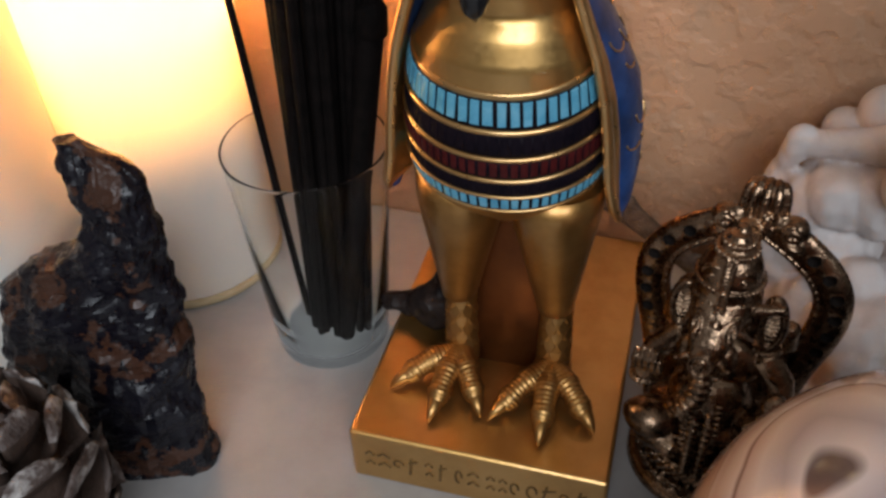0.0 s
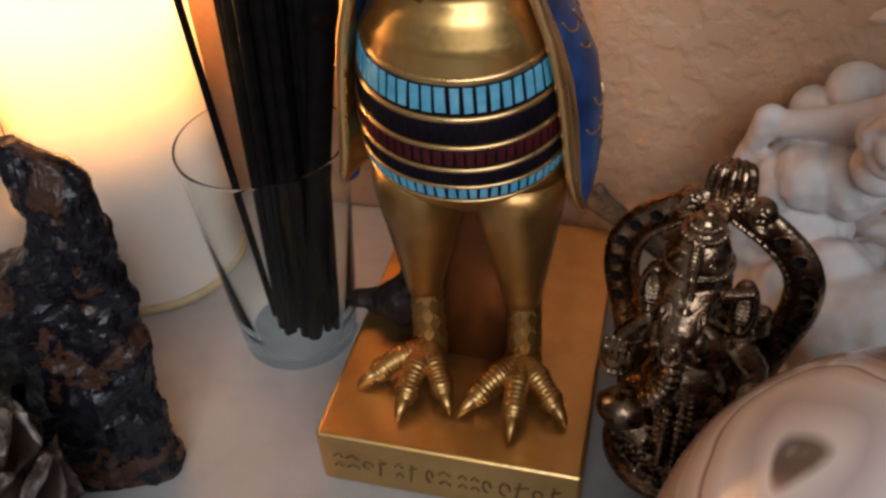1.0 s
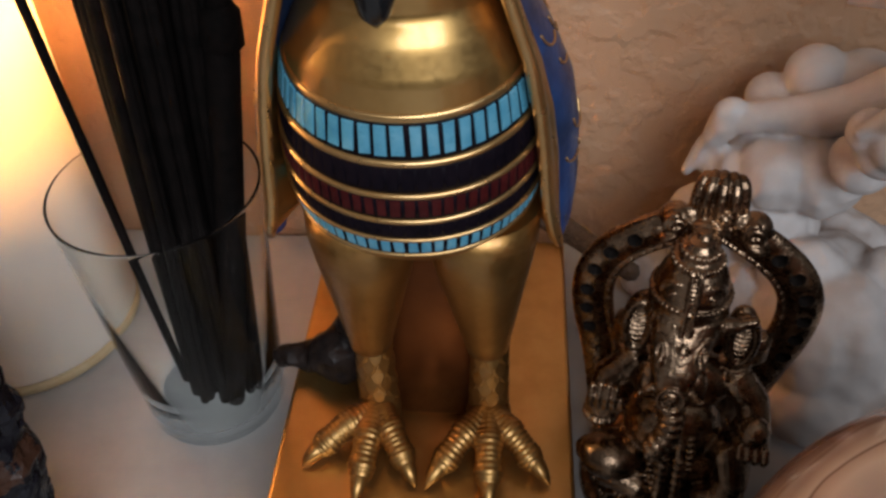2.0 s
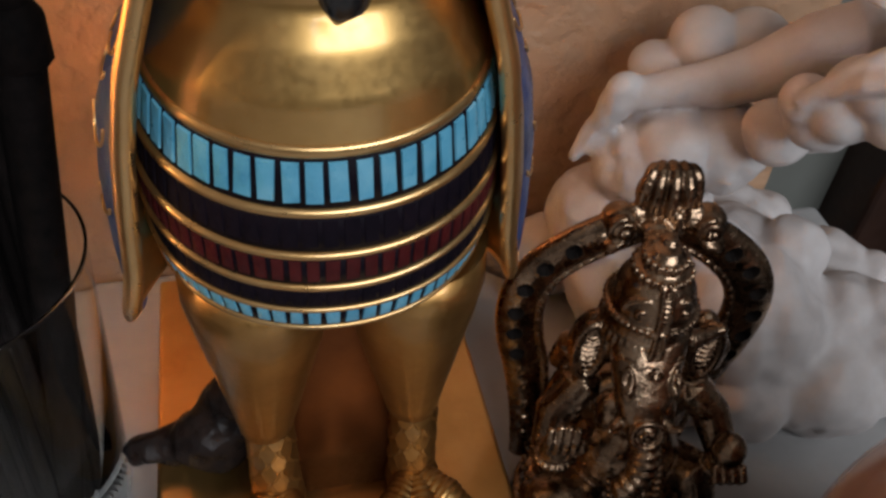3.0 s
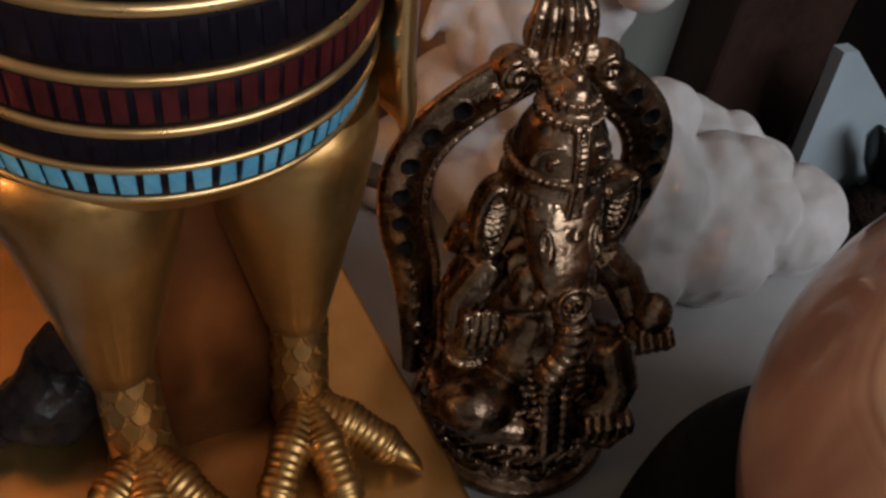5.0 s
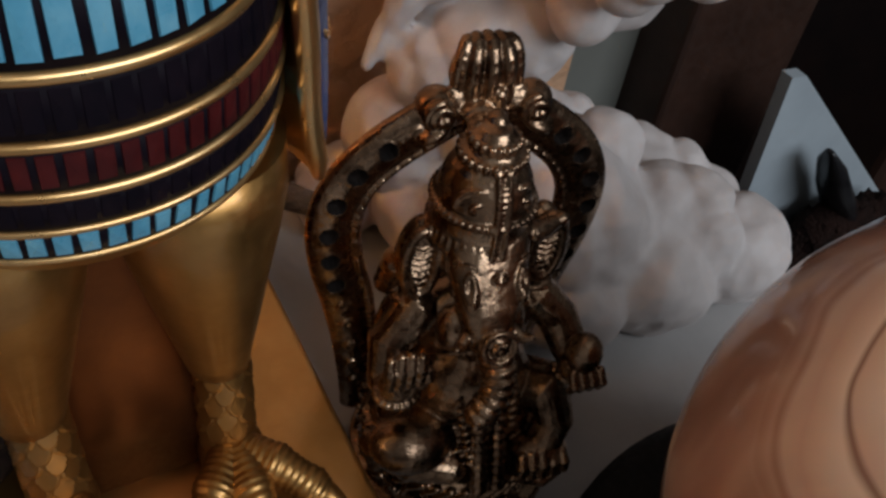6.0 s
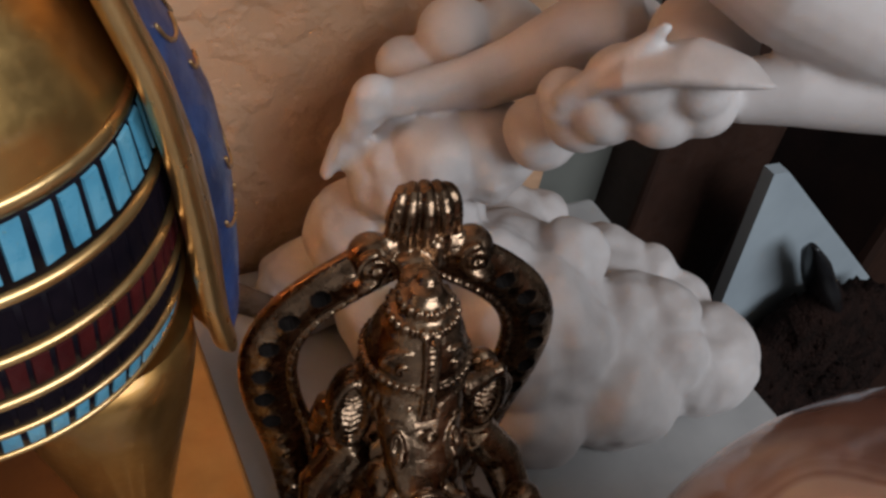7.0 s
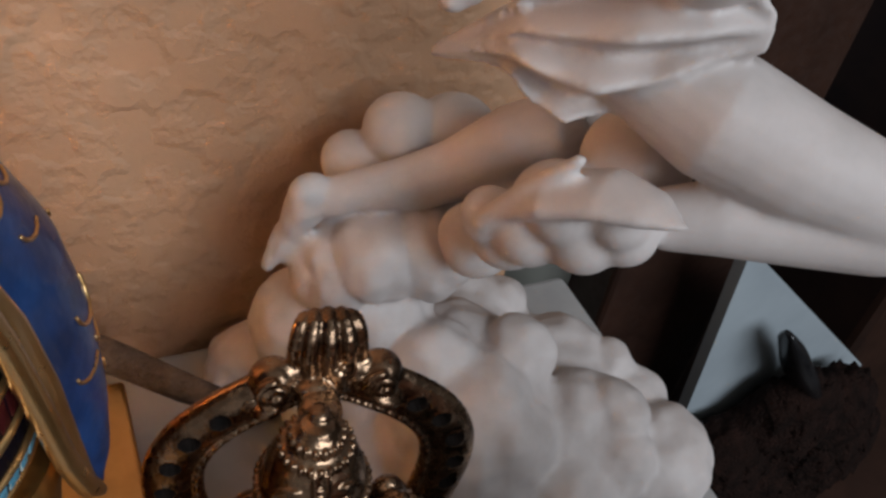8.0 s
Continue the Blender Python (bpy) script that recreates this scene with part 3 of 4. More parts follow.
# ---- the brass idol: one mesh ----
def brass_idol():
    """Seated figure under a pierced arch, modelled in its own frame: x across, -y to the front."""
    bm = bmesh.new()
    turn = 2 * math.pi

    def bead_row(points, r, size=None):
        for p in points:
            ball(bm, p, size or r, u=8, v=6)

    def arc(c, rx, ry, a0, a1, n, z0=0.0):
        return [Vector((c[0] + rx * math.cos(radians(a0 + (a1 - a0) * k / (n - 1))), c[1] + ry * math.sin(radians(a0 + (a1 - a0) * k / (n - 1))), c[2] + z0)) for k in range(n)]

    def ring_curl(c, r, w, n=14, sweep=turn, a0=0.0, depth=0.0, shrink=0.0):
        tube(bm, [(c[0] + r * (1 - shrink * k / n) * math.cos(a0 + sweep * k / n), c[1] + depth * k / n, c[2] + r * (1 - shrink * k / n) * math.sin(a0 + sweep * k / n)) for k in range(n + 1)], w, seg=7)

    # lotus seat: foot, waist, petals hanging over it, twisted rim on top
    seat = (0.0, -0.05, 0)
    lathe(bm, [(0.01, 0), (2.2, 0), (2.28, 0.1), (2.22, 0.28), (1.98, 0.36), (1.8, 0.5), (1.82, 0.9), (1.95, 1.15), (2.05, 1.25), (2.05, 1.5), (1.9, 1.6), (0.01, 1.6)], seat, 0, 56)
    for k in range(15):
        a = turn * k / 15 + 0.1
        x, y = math.cos(a), math.sin(a)
        for r, w, z, h in ((1.93, 0.36, 0.72, 0.36), (1.99, 0.22, 0.78, 0.24)):
            pts = [Vector((seat[0] + r * x - y * w * math.cos(b), seat[1] + r * y + x * w * math.cos(b), z - h * math.sin(b))) for b in (math.pi * q / 10 for q in range(11))]
            tube(bm, pts, 0.075, seg=7)
        ball(bm, (seat[0] + 1.9 * x, seat[1] + 1.9 * y, 0.8), (0.16, 0.12, 0.24), rot=(0, 0, math.degrees(a)), u=10, v=8)
    for k in range(44):
        a = turn * k / 44
        p = Vector((seat[0] + 2.06 * math.cos(a), seat[1] + 2.06 * math.sin(a), 1.38))
        t = Vector((-math.sin(a), math.cos(a), 0))
        tube(bm, [p - t * 0.15 - Vector((0, 0, 0.16)), p + t * 0.15 + Vector((0, 0, 0.16))], 0.085, seg=7)
    # back slab that carries body and arch, robe folds between the knees
    ball(bm, (-0.1, 0.75, 3.2), (1.75, 0.6, 2.6))
    ball(bm, (-0.1, -0.3, 2.3), (1.8, 1.3, 0.95))
    # folded leg: broad smooth shin cushion with ankle ring
    ball(bm, (-1.45, -1.25, 2.55), (0.9, 0.68, 0.62), rot=(0, 8, 10), u=32, v=22)
    tube(bm, [(-2.15, -0.95, 2.3), (-1.5, -1.5, 2.2), (-0.7, -1.75, 2.1)], [0.36, 0.42, 0.36], seg=18)
    for dx in (0.0, 0.16):
        ring_curl((-0.62 + dx, -1.72, 2.25), 0.36 - dx, 0.06, depth=0.0)
    # drawn-up knee and the hanging foot with its toes
    tube(bm, [(0.75, -0.5, 2.9), (1.35, -1.15, 3.35), (1.4, -1.5, 2.7), (1.15, -1.75, 2.25)], [0.6, 0.55, 0.42, 0.36], seg=20)
    ball(bm, (1.05, -1.8, 2.2), (0.62, 0.42, 0.34), rot=(12, 0, -6))
    for k in range(5):
        tube(bm, [(0.62 + 0.21 * k, -1.98, 2.42 - 0.03 * abs(k - 2)), (0.58 + 0.225 * k, -2.2, 2.2), (0.58 + 0.23 * k, -2.24, 1.92 + 0.03 * abs(k - 2))], [0.1, 0.115, 0.09], seg=9)
    tube(bm, [(0.45, -2.1, 1.82), (1.05, -2.3, 1.74), (1.62, -2.08, 1.82)], 0.1, seg=9)
    # sash and tassel in the middle, beaded cords
    for x, w in ((-0.28, 0.15), (0.1, 0.13)):
        tube(bm, [(x - 0.05, -1.45, 3.6), (x, -1.85, 2.6), (x + 0.03, -2.1, 1.75)], [w, w, w * 1.3], seg=10)
        for k in range(9):
            f = k / 8
            ball(bm, (x - 0.02 + 0.05 * f, -1.65 - 0.55 * f, 3.35 - 1.6 * f), (w * 1.25, 0.1, 0.055), u=10, v=6)
    bead_row([(-0.75 + 0.04 * k, -1.5 - 0.05 * k, 3.9 - 0.19 * k) for k in range(9)], 0.09, (0.11, 0.09, 0.06))
    bead_row([(0.22 + 0.02 * k, -1.55 - 0.04 * k, 4.2 - 0.19 * k) for k in range(6)], 0.09, (0.12, 0.09, 0.06))
    # belly, chest, shoulders
    ball(bm, (-0.15, -0.45, 3.35), (1.2, 1.05, 1.2))
    ball(bm, (-0.2, -0.1, 4.7), (1.25, 0.75, 1.0))
    # arms: front pair bent forwards, rear pair raised against the arch
    tube(bm, [(-1.25, -0.1, 5.25), (-1.85, -0.35, 4.55), (-2.0, -0.9, 4.05), (-1.92, -1.3, 4.35)], [0.42, 0.42, 0.36, 0.3], seg=18)
    tube(bm, [(1.0, -0.1, 5.1), (1.55, -0.35, 4.5), (1.75, -0.9, 4.0), (1.7, -1.3, 4.1)], [0.42, 0.42, 0.36, 0.3], seg=18)
    for s, x in ((-1, -1.62), (1, 1.38)):
        for z in (4.72, 4.92):
            ball(bm, (x, -0.25, z), (0.47, 0.46, 0.07), rot=(12, s * 38, 0), u=20, v=8)
        tube(bm, [(x * 0.7, 0.3, 5.2), (x * 1.05, 0.45, 5.4), (x * 1.02, 0.25, 6.05)], [0.36, 0.34, 0.28], seg=14)
    # raised palm: cupped plate with four fingers and thumb, bracelet below
    ball(bm, (-1.95, -1.42, 4.75), (0.4, 0.24, 0.52))
    for k in range(4):
        x = -2.22 + 0.18 * k
        tube(bm, [(x, -1.58, 4.85), (x - 0.01, -1.62, 5.25), (x + 0.01, -1.52, 5.62 - 0.07 * abs(k - 1.4))], [0.1, 0.098, 0.08], seg=9)
        for z in (5.05, 5.3):
            ball(bm, (x, -1.64, z), (0.1, 0.07, 0.05), u=8, v=6)
    tube(bm, [(-1.6, -1.5, 4.7), (-1.5, -1.6, 5.0), (-1.56, -1.6, 5.25)], [0.12, 0.11, 0.08], seg=9)
    ring_curl((-1.95, -1.62, 4.75), 0.19, 0.04)
    bead_row(arc((-1.94, -1.3, 4.28), 0.38, 0.32, 150, 390, 13), 0.08)
    # the other palm up, holding a domed sweet; fingers curled below it
    ball(bm, (1.55, -1.5, 4.35), (0.42, 0.36, 0.26))
    ball(bm, (1.52, -1.52, 4.82), (0.36, 0.36, 0.42), u=26, v=18)
    for k in range(4):
        tube(bm, [(1.28 + 0.19 * k, -1.72, 4.5), (1.3 + 0.19 * k, -1.9, 4.3), (1.32 + 0.19 * k, -1.78, 4.02)], [0.09, 0.1, 0.085], seg=9)
    bead_row(arc((1.6, -1.28, 4.0), 0.36, 0.32, 150, 390, 12), 0.08)
    # head: long smooth face sloping forward into the trunk
    rings = []
    for z, y, x, rx, ry in ((7.25, -0.2, -0.34, 0.74, 0.64), (6.95, -0.42, -0.4, 0.74, 0.64), (6.6, -0.68, -0.43, 0.69, 0.62), (6.25, -0.95, -0.46, 0.59, 0.58), (5.95, -1.14, -0.48, 0.5, 0.53), (5.7, -1.25, -0.48, 0.44, 0.46), (5.45, -1.32, -0.47, 0.36, 0.38)):
        rings.append([Vector((x + rx * math.copysign(abs(math.cos(a)) ** 0.8, math.cos(a)), y + ry * math.copysign(abs(math.sin(a)) ** 0.8, math.sin(a)), z)) for a in (turn * k / 32 for k in range(32))])
    grid_faces(bm, rings, 0, True, (True, True))
    ball(bm, (-0.32, 0.0, 6.5), (0.85, 0.75, 0.8))
    # incised eyes with lids, brow mark, nostril disc with its rosette
    for s in (-1, 1):
        ex = -0.42 + s * 0.47
        for w, dz in ((0.2, 0.0), (0.1, -0.01)):
            tube(bm, [(ex + w * 0.62 * math.cos(b) * 0.7, -1.24 + 0.1 * (s * math.cos(b) * 0.4) + 0.16 * math.sin(b), 6.62 + dz + w * 1.25 * math.sin(b)) for b in (turn * q / 14 for q in range(15))], 0.036, seg=6)
        tube(bm, [(ex - s * 0.12, -1.1, 7.0), (ex + s * 0.05, -1.02, 7.04), (ex + s * 0.17, -0.88, 6.95)], 0.03, seg=6)
    ring_curl((-0.38, -1.2, 6.82), 0.11, 0.035)
    disc = Vector((-0.5, -1.93, 5.92))
    tube(bm, [disc + Vector((0.29 * math.cos(b), 0.09 * math.sin(b), 0.27 * math.sin(b))) for b in (turn * q / 18 for q in range(19))], 0.05, seg=7)
    ball(bm, disc + Vector((0, 0.12, 0)), (0.25, 0.16, 0.24))
    for k in range(6):
        ball(bm, disc + Vector((0.12 * math.cos(turn * k / 6), -0.05, 0.12 * math.sin(turn * k / 6))), (0.06, 0.05, 0.06), u=8, v=6)
    ball(bm, disc + Vector((0, -0.06, 0)), 0.06, u=8, v=6)
    # trunk: ringed, straight down, then curling to the side over a sweet
    pts, rad = [], []
    for k in range(56):
        f = k / 55
        pts.append(Vector((-0.48 + 0.1 * math.sin(math.pi * min(1, f * 1.2)) - 0.18 * max(0, f - 0.6) * 2.5, -1.66 - 0.42 * math.sin(1.9 * f), 5.75 - 1.5 * f)))
        rad.append((0.31 - 0.06 * f) * (1.0 + 0.11 * (1 if k % 7 < 4 else -1)))
    tube(bm, pts, rad, seg=18)
    ball(bm, (-0.58, -2.05, 4.28), (0.34, 0.28, 0.34))
    for k in range(7):
        ball(bm, (-0.58 + 0.2 * math.cos(turn * k / 7), -2.27, 4.28 + 0.2 * math.sin(turn * k / 7)), (0.08, 0.06, 0.08), u=8, v=6)
    for s in (-1, 1):
        tube(bm, [(-0.48 + s * 0.32, -1.35, 5.75), (-0.48 + s * 0.58, -1.62, 5.68), (-0.48 + s * 0.7, -1.72, 5.78)], [0.14, 0.11, 0.06], seg=10)
        # cheek folds beside the trunk
        ball(bm, (-0.46 + s * 0.52, -1.0, 5.5), (0.3, 0.34, 0.5))
        # ear: framed leaf with a ladder of folds inside, ring below
        ex = -1.4 if s < 0 else 0.95
        ball(bm, (ex, 0.12, 6.35), (0.38, 0.34, 0.82), rot=(0, s * -6, 0))
        tube(bm, [(ex + 0.3 * math.cos(b), -0.2 + 0.05 * math.sin(b), 6.35 + 0.72 * math.sin(b)) for b in (turn * q / 20 for q in range(21))], 0.11, seg=8)
        for k in range(7):
            tube(bm, [(ex - 0.16, -0.22, 6.68 - 0.145 * k), (ex, -0.25, 6.64 - 0.145 * k), (ex + 0.16, -0.2, 6.68 - 0.145 * k)], 0.04, seg=6)
        for z in (5.4, 5.2):
            ball(bm, (ex, 0.0, z), (0.4, 0.38, 0.09), u=18, v=8)
    # side horn of the crown
    tube(bm, [(0.4, -0.45, 7.0), (0.75, -0.35, 7.0), (1.0, -0.25, 7.04)], [0.22, 0.17, 0.12], seg=10)
    ball(bm, (1.06, -0.24, 7.05), 0.15, u=10, v=8)
    # domed crown: stepped profile, rope bands, ladder strap, engraved leaves
    cc = (-0.4, 0.0, 0)
    prof = [(0.8, 6.75), (0.9, 6.85), (0.93, 6.98), (0.9, 7.12), (0.86, 7.3), (0.85, 7.5), (0.88, 7.58), (0.88, 7.66), (0.82, 7.72), (0.8, 7.9), (0.74, 8.12), (0.64, 8.32), (0.53, 8.45), (0.55, 8.49), (0.54, 8.59), (0.44, 8.65), (0.39, 8.72), (0.4, 8.83), (0.32, 8.91), (0.24, 9.01), (0.01, 9.07)]
    lathe(bm, prof, cc, 0, 56)
    for z, r, n, h in ((7.62, 0.89, 46, 0.07), (8.54, 0.56, 24, 0.1), (8.79, 0.41, 18, 0.1)):
        bead_row([(cc[0] + r * math.cos(turn * k / n), cc[1] + r * math.sin(turn * k / n), z) for k in range(n)], 0.05, (0.055, 0.055, h))
    for k in range(40):
        a = turn * k / 40
        tube(bm, [(cc[0] + 0.92 * math.cos(a), cc[1] + 0.92 * math.sin(a), 6.9), (cc[0] + 0.9 * math.cos(a), cc[1] + 0.9 * math.sin(a), 7.18)], 0.035, seg=6)
    for s in (-1, 1):
        tube(bm, [(cc[0] + s * 0.09, cc[1] - r - 0.02, z) for r, z in ((0.93, 6.85), (0.95, 7.0), (0.9, 7.58), (0.83, 7.85), (0.75, 8.12), (0.65, 8.32), (0.56, 8.52))], 0.045, seg=6)
        for q in range(3):
            sx = s * (0.4 + 0.02 * q)
            tube(bm, [(cc[0] + sx + s * (0.3 - 0.09 * q) * math.cos(b), cc[1] - 0.62 + 0.2 * max(0, math.cos(b)) + 0.06 * q, 7.78 + (0.46 - 0.12 * q) * math.sin(b)) for b in (math.pi * k / 12 for k in range(13))], 0.036, seg=6)
        ring_curl((cc[0] + s * 0.42, cc[1] - 0.68, 7.92), 0.08, 0.035)
        tube(bm, [(cc[0] + s * 0.3 + s * 0.24 * math.cos(b), cc[1] - 0.88 + 0.12 * max(0, math.cos(b)), 6.86 + 0.22 * math.sin(b)) for b in (math.pi * k / 10 for k in range(11))], 0.04, seg=6)
    for k in range(18):
        f = k / 17
        z = 6.86 + 1.64 * f
        r = curve_at([(b, a) for a, b in prof[:13]], z)
        ball(bm, (cc[0], cc[1] - r - 0.015, z), (0.1, 0.06, 0.036), u=10, v=6)
    ball(bm, (-0.36, 0.15, 9.06), (0.17, 0.2, 0.12))
    ball(bm, (-0.25, 0.7, 8.4), (0.36, 0.5, 0.25))
    # crest over the arch: domed fan of five beaded ribs, mask below it, two scrolls
    top = Vector((-0.06, 1.6, -0.38))
    ball(bm, top + Vector((0, 0.05, 9.3)), (0.6, 0.42, 0.6))
    for k in range(5):
        a = radians(-62 + 31 * k)
        path = []
        for q in range(9):
            b = radians(-20 + 16 * q)
            path.append(top + Vector((0.6 * math.sin(a) * (0.72 + 0.28 * math.cos(b)), -0.42 * math.cos(a) * math.cos(b), 9.22 + 0.72 * math.sin(b) * (0.93 + 0.07 * math.cos(a)))))
        tube(bm, path, 0.135, seg=10)
        bead_row([p + Vector((0, -0.03, 0.01)) for p in path[1:7]], 0.07, (0.1, 0.12, 0.06))
    ball(bm, top + Vector((0, -0.2, 8.75)), (0.55, 0.4, 0.3))
    ball(bm, top + Vector((-0.22, -0.55, 8.85)), (0.32, 0.24, 0.22))
    ring_curl(top + Vector((-0.22, -0.78, 8.85)), 0.14, 0.05)
    tube(bm, [top + Vector((0.16, -0.5, 8.72)), top + Vector((0.17, -0.52, 8.8)), top + Vector((0.14, -0.5, 9.2))], 0.12, seg=10)
    for s in (-1, 1):
        c = top + Vector((s * 0.86, -0.24, 8.84))
        ball(bm, c, (0.4, 0.38, 0.38))
        ring_curl(c + Vector((0, -0.32, 0)), 0.28, 0.085, n=26, sweep=turn * 1.7, a0=math.pi / 2, depth=-0.06, shrink=0.75)
        ball(bm, c + Vector((s * 0.1, -0.3, -0.32)), (0.3, 0.24, 0.14), rot=(0, s * 25, 0))
    # the arch: outer band with punched holes, inner beaded rib, groove between them
    curve = [(1.72, 0.7), (1.78, 1.8), (1.9, 3.0), (2.08, 4.1), (2.3, 4.95), (2.42, 5.8), (2.34, 6.55), (2.0, 7.2), (1.45, 7.72), (0.85, 8.12), (0.45, 8.36)]
    curve = [Vector((x, 1.16 + 0.022 * z, z)) for x, z in curve]
    path = []
    for i in range(len(curve) - 1):
        p0, p1, p2, p3 = curve[max(i - 1, 0)], curve[i], curve[i + 1], curve[min(i + 2, len(curve) - 1)]
        for k in range(8):
            t = k / 8
            path.append(0.5 * (2 * p1 + (p2 - p0) * t + (2 * p0 - 5 * p1 + 4 * p2 - p3) * t * t + (3 * p1 - p0 - 3 * p2 + p3) * t ** 3))
    path.append(curve[-1])
    holes = []
    for s in (-1, 1):
        m = [Vector((-0.13 + s * p.x, p.y, p.z)) for p in path]
        outs, run = [], 0.0
        for i, p in enumerate(m):
            d = (m[min(i + 1, len(m) - 1)] - m[max(i - 1, 0)]).normalized()
            outs.append(Vector((d.z, 0, -d.x)) * s)
        wide = [min(1.0, 0.72 + 0.28 * max(0, p.z - 1) / 3) for p in m]
        tube(bm, [p + o * 0.13 * w for p, o, w in zip(m, outs, wide)], [0.43 * w for w in wide], seg=20, flat=0.56, up=(0, 1, 0))
        tube(bm, [p - o * 0.02 for p, o in zip(m, outs)], [0.36 * w for w in wide], seg=16, flat=0.42, up=(0, 1, 0))
        tube(bm, [p - o * 0.37 * w for p, o, w in zip(m, outs, wide)], 0.13, seg=12)
        for i in range(3, len(m)):
            step = (m[i] - m[i - 1]).length
            before, run = run, run + step
            n = int(run / 0.135) - int(before / 0.135)
            for k in range(n):
                q = m[i - 1].lerp(m[i], (k + 0.5) / max(1, n))
                ball(bm, q - outs[i] * 0.37 * wide[i] + Vector((0, -0.12, 0)), (0.055, 0.05, 0.055), u=8, v=6)
            if int(run / 0.64) > int(before / 0.64):
                if m[i].z > 4.4 and m[i].z < 7.95:
                    holes.append(m[i] + outs[i] * 0.16)
                elif m[i].z < 8.4:
                    ring_curl(m[i] + outs[i] * 0.14 + Vector((0, -0.22, 0)), 0.14, 0.045, n=18, sweep=turn * 1.4, shrink=0.7)
    skin = fused(bm, 0.027, 1)
    # punched holes: the skin sinks to a floor with its shade painted near-black
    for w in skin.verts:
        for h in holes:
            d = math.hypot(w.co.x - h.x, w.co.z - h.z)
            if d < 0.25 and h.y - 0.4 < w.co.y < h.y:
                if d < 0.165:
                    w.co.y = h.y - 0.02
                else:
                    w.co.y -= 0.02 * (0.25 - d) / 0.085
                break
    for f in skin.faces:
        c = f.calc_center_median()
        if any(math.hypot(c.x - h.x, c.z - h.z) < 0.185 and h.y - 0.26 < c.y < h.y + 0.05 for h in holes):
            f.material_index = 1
    bmesh.ops.transform(skin, matrix=Matrix.Translation((6.5, 3.4, 0)) @ Matrix.Rotation(radians(-10), 4, "Z"), verts=skin.verts)
    return finish("idol_figurine", skin, [BRASS, SHADE_CHAR], label="antique brass seated idol figurine under a pierced arch", category="figurine")


brass_idol()


# ---- the white figurine on clouds: one mesh ----
def white_figurine():
    rng = random.Random(11)
    bm = bmesh.new()
    # cloud bank: foot, pillar and top
    for c, r in [((6.9, 11.3, 0.8), 1.35), ((8.2, 10.4, 3.2), 1.6), ((9.4, 9.4, 1.2), 2.2), ((9.4, 9.7, 4.2), 1.5), ((11.5, 8.4, 2.8), 1.6), ((11.0, 6.9, 2.3), 2.4), ((12.4, 7.5, 3.9), 1.0),
                 ((13.5, 6.2, 2.3), 1.5), ((14.4, 5.9, 2.7), 1.1), ((15.7, 5.2, 1.2), 1.6), ((12.8, 5.4, 1.3), 1.9), ((14.2, 8.3, 1.2), 2.2), ((10.6, 5.4, 1.2), 1.5),
                 ((15.6, 7.0, 1.1), 1.6), ((9.0, 7.6, 1.2), 1.7), ((12.0, 10.5, 1.6), 2.2), ((10.3, 7.9, 3.6), 1.3),
                 ((8.4, 9.9, 5.6), 1.15), ((9.3, 9.5, 6.2), 1.25), ((10.4, 9.2, 6.4), 1.3), ((9.5, 10.6, 6.6), 1.4),
                 ((9.2, 11.2, 7.5), 0.8), ((10.1, 11.0, 8.4), 0.9), ((11.3, 10.7, 8.4), 1.0), ((12.9, 8.6, 9.3), 1.1), ((11.9, 8.2, 8.0), 1.1),
                 ((10.5, 7.6, 8.0), 0.85), ((10.3, 6.3, 9.3), 0.75), ((11.2, 6.3, 9.8), 0.9), ((12.9, 6.5, 10.4), 1.1)]:
        ball(bm, c, (r, r, r * rng.uniform(0.85, 1.0)), u=20, v=14)
    for _ in range(26):
        a, f = rng.uniform(0, 6.28), rng.random()
        ball(bm, (12.2 + 4.4 * math.cos(a) * (0.7 + 0.3 * f), 7.6 + 3.0 * math.sin(a), rng.uniform(0.6, 2.2)), rng.uniform(0.7, 1.15), u=14, v=10)
    # the reclining shape: shin and foot, drape, second leg
    tube(bm, [(12.4, 8.3, 10.0), (11.6, 8.7, 9.5), (10.6, 9.2, 8.5), (9.6, 9.5, 8.1), (8.6, 9.8, 7.8), (7.95, 10.0, 7.6)], [0.8, 0.78, 0.68, 0.56, 0.46, 0.42], seg=16)
    ball(bm, (7.75, 10.0, 7.75), (0.46, 0.4, 0.46))
    tube(bm, [(7.75, 10.0, 7.6), (7.4, 10.25, 6.6), (7.15, 10.45, 5.9), (6.98, 10.5, 5.35)], [0.42, 0.42, 0.4, 0.2], seg=14)
    tube(bm, [(11.8, 6.2, 12.8), (12.7, 4.9, 12.5), (13.8, 4.0, 12.1), (15.2, 3.1, 11.7), (16.4, 2.4, 11.4)], [0.85, 1.08, 1.0, 0.85, 0.75], seg=20)
    tube(bm, [(16.4, 2.5, 11.3), (15.2, 3.0, 11.1), (14.0, 3.7, 10.95), (13.0, 4.3, 10.8), (12.2, 4.8, 10.5)], [0.75, 0.74, 0.72, 0.68, 0.55], seg=18)
    ball(bm, (11.9, 5.6, 15.4), (1.3, 1.2, 1.2))
    # skirt: a thick sheet from hem to waist, its folds running along it
    hem = [(9.24, 8.55, 11.72), (9.93, 7.9, 12.04), (10.27, 7.42, 12.15), (10.57, 7.1, 11.78), (11.0, 6.65, 11.71), (11.57, 6.11, 12.06), (12.08, 5.43, 12.85), (12.75, 4.5, 13.84)]
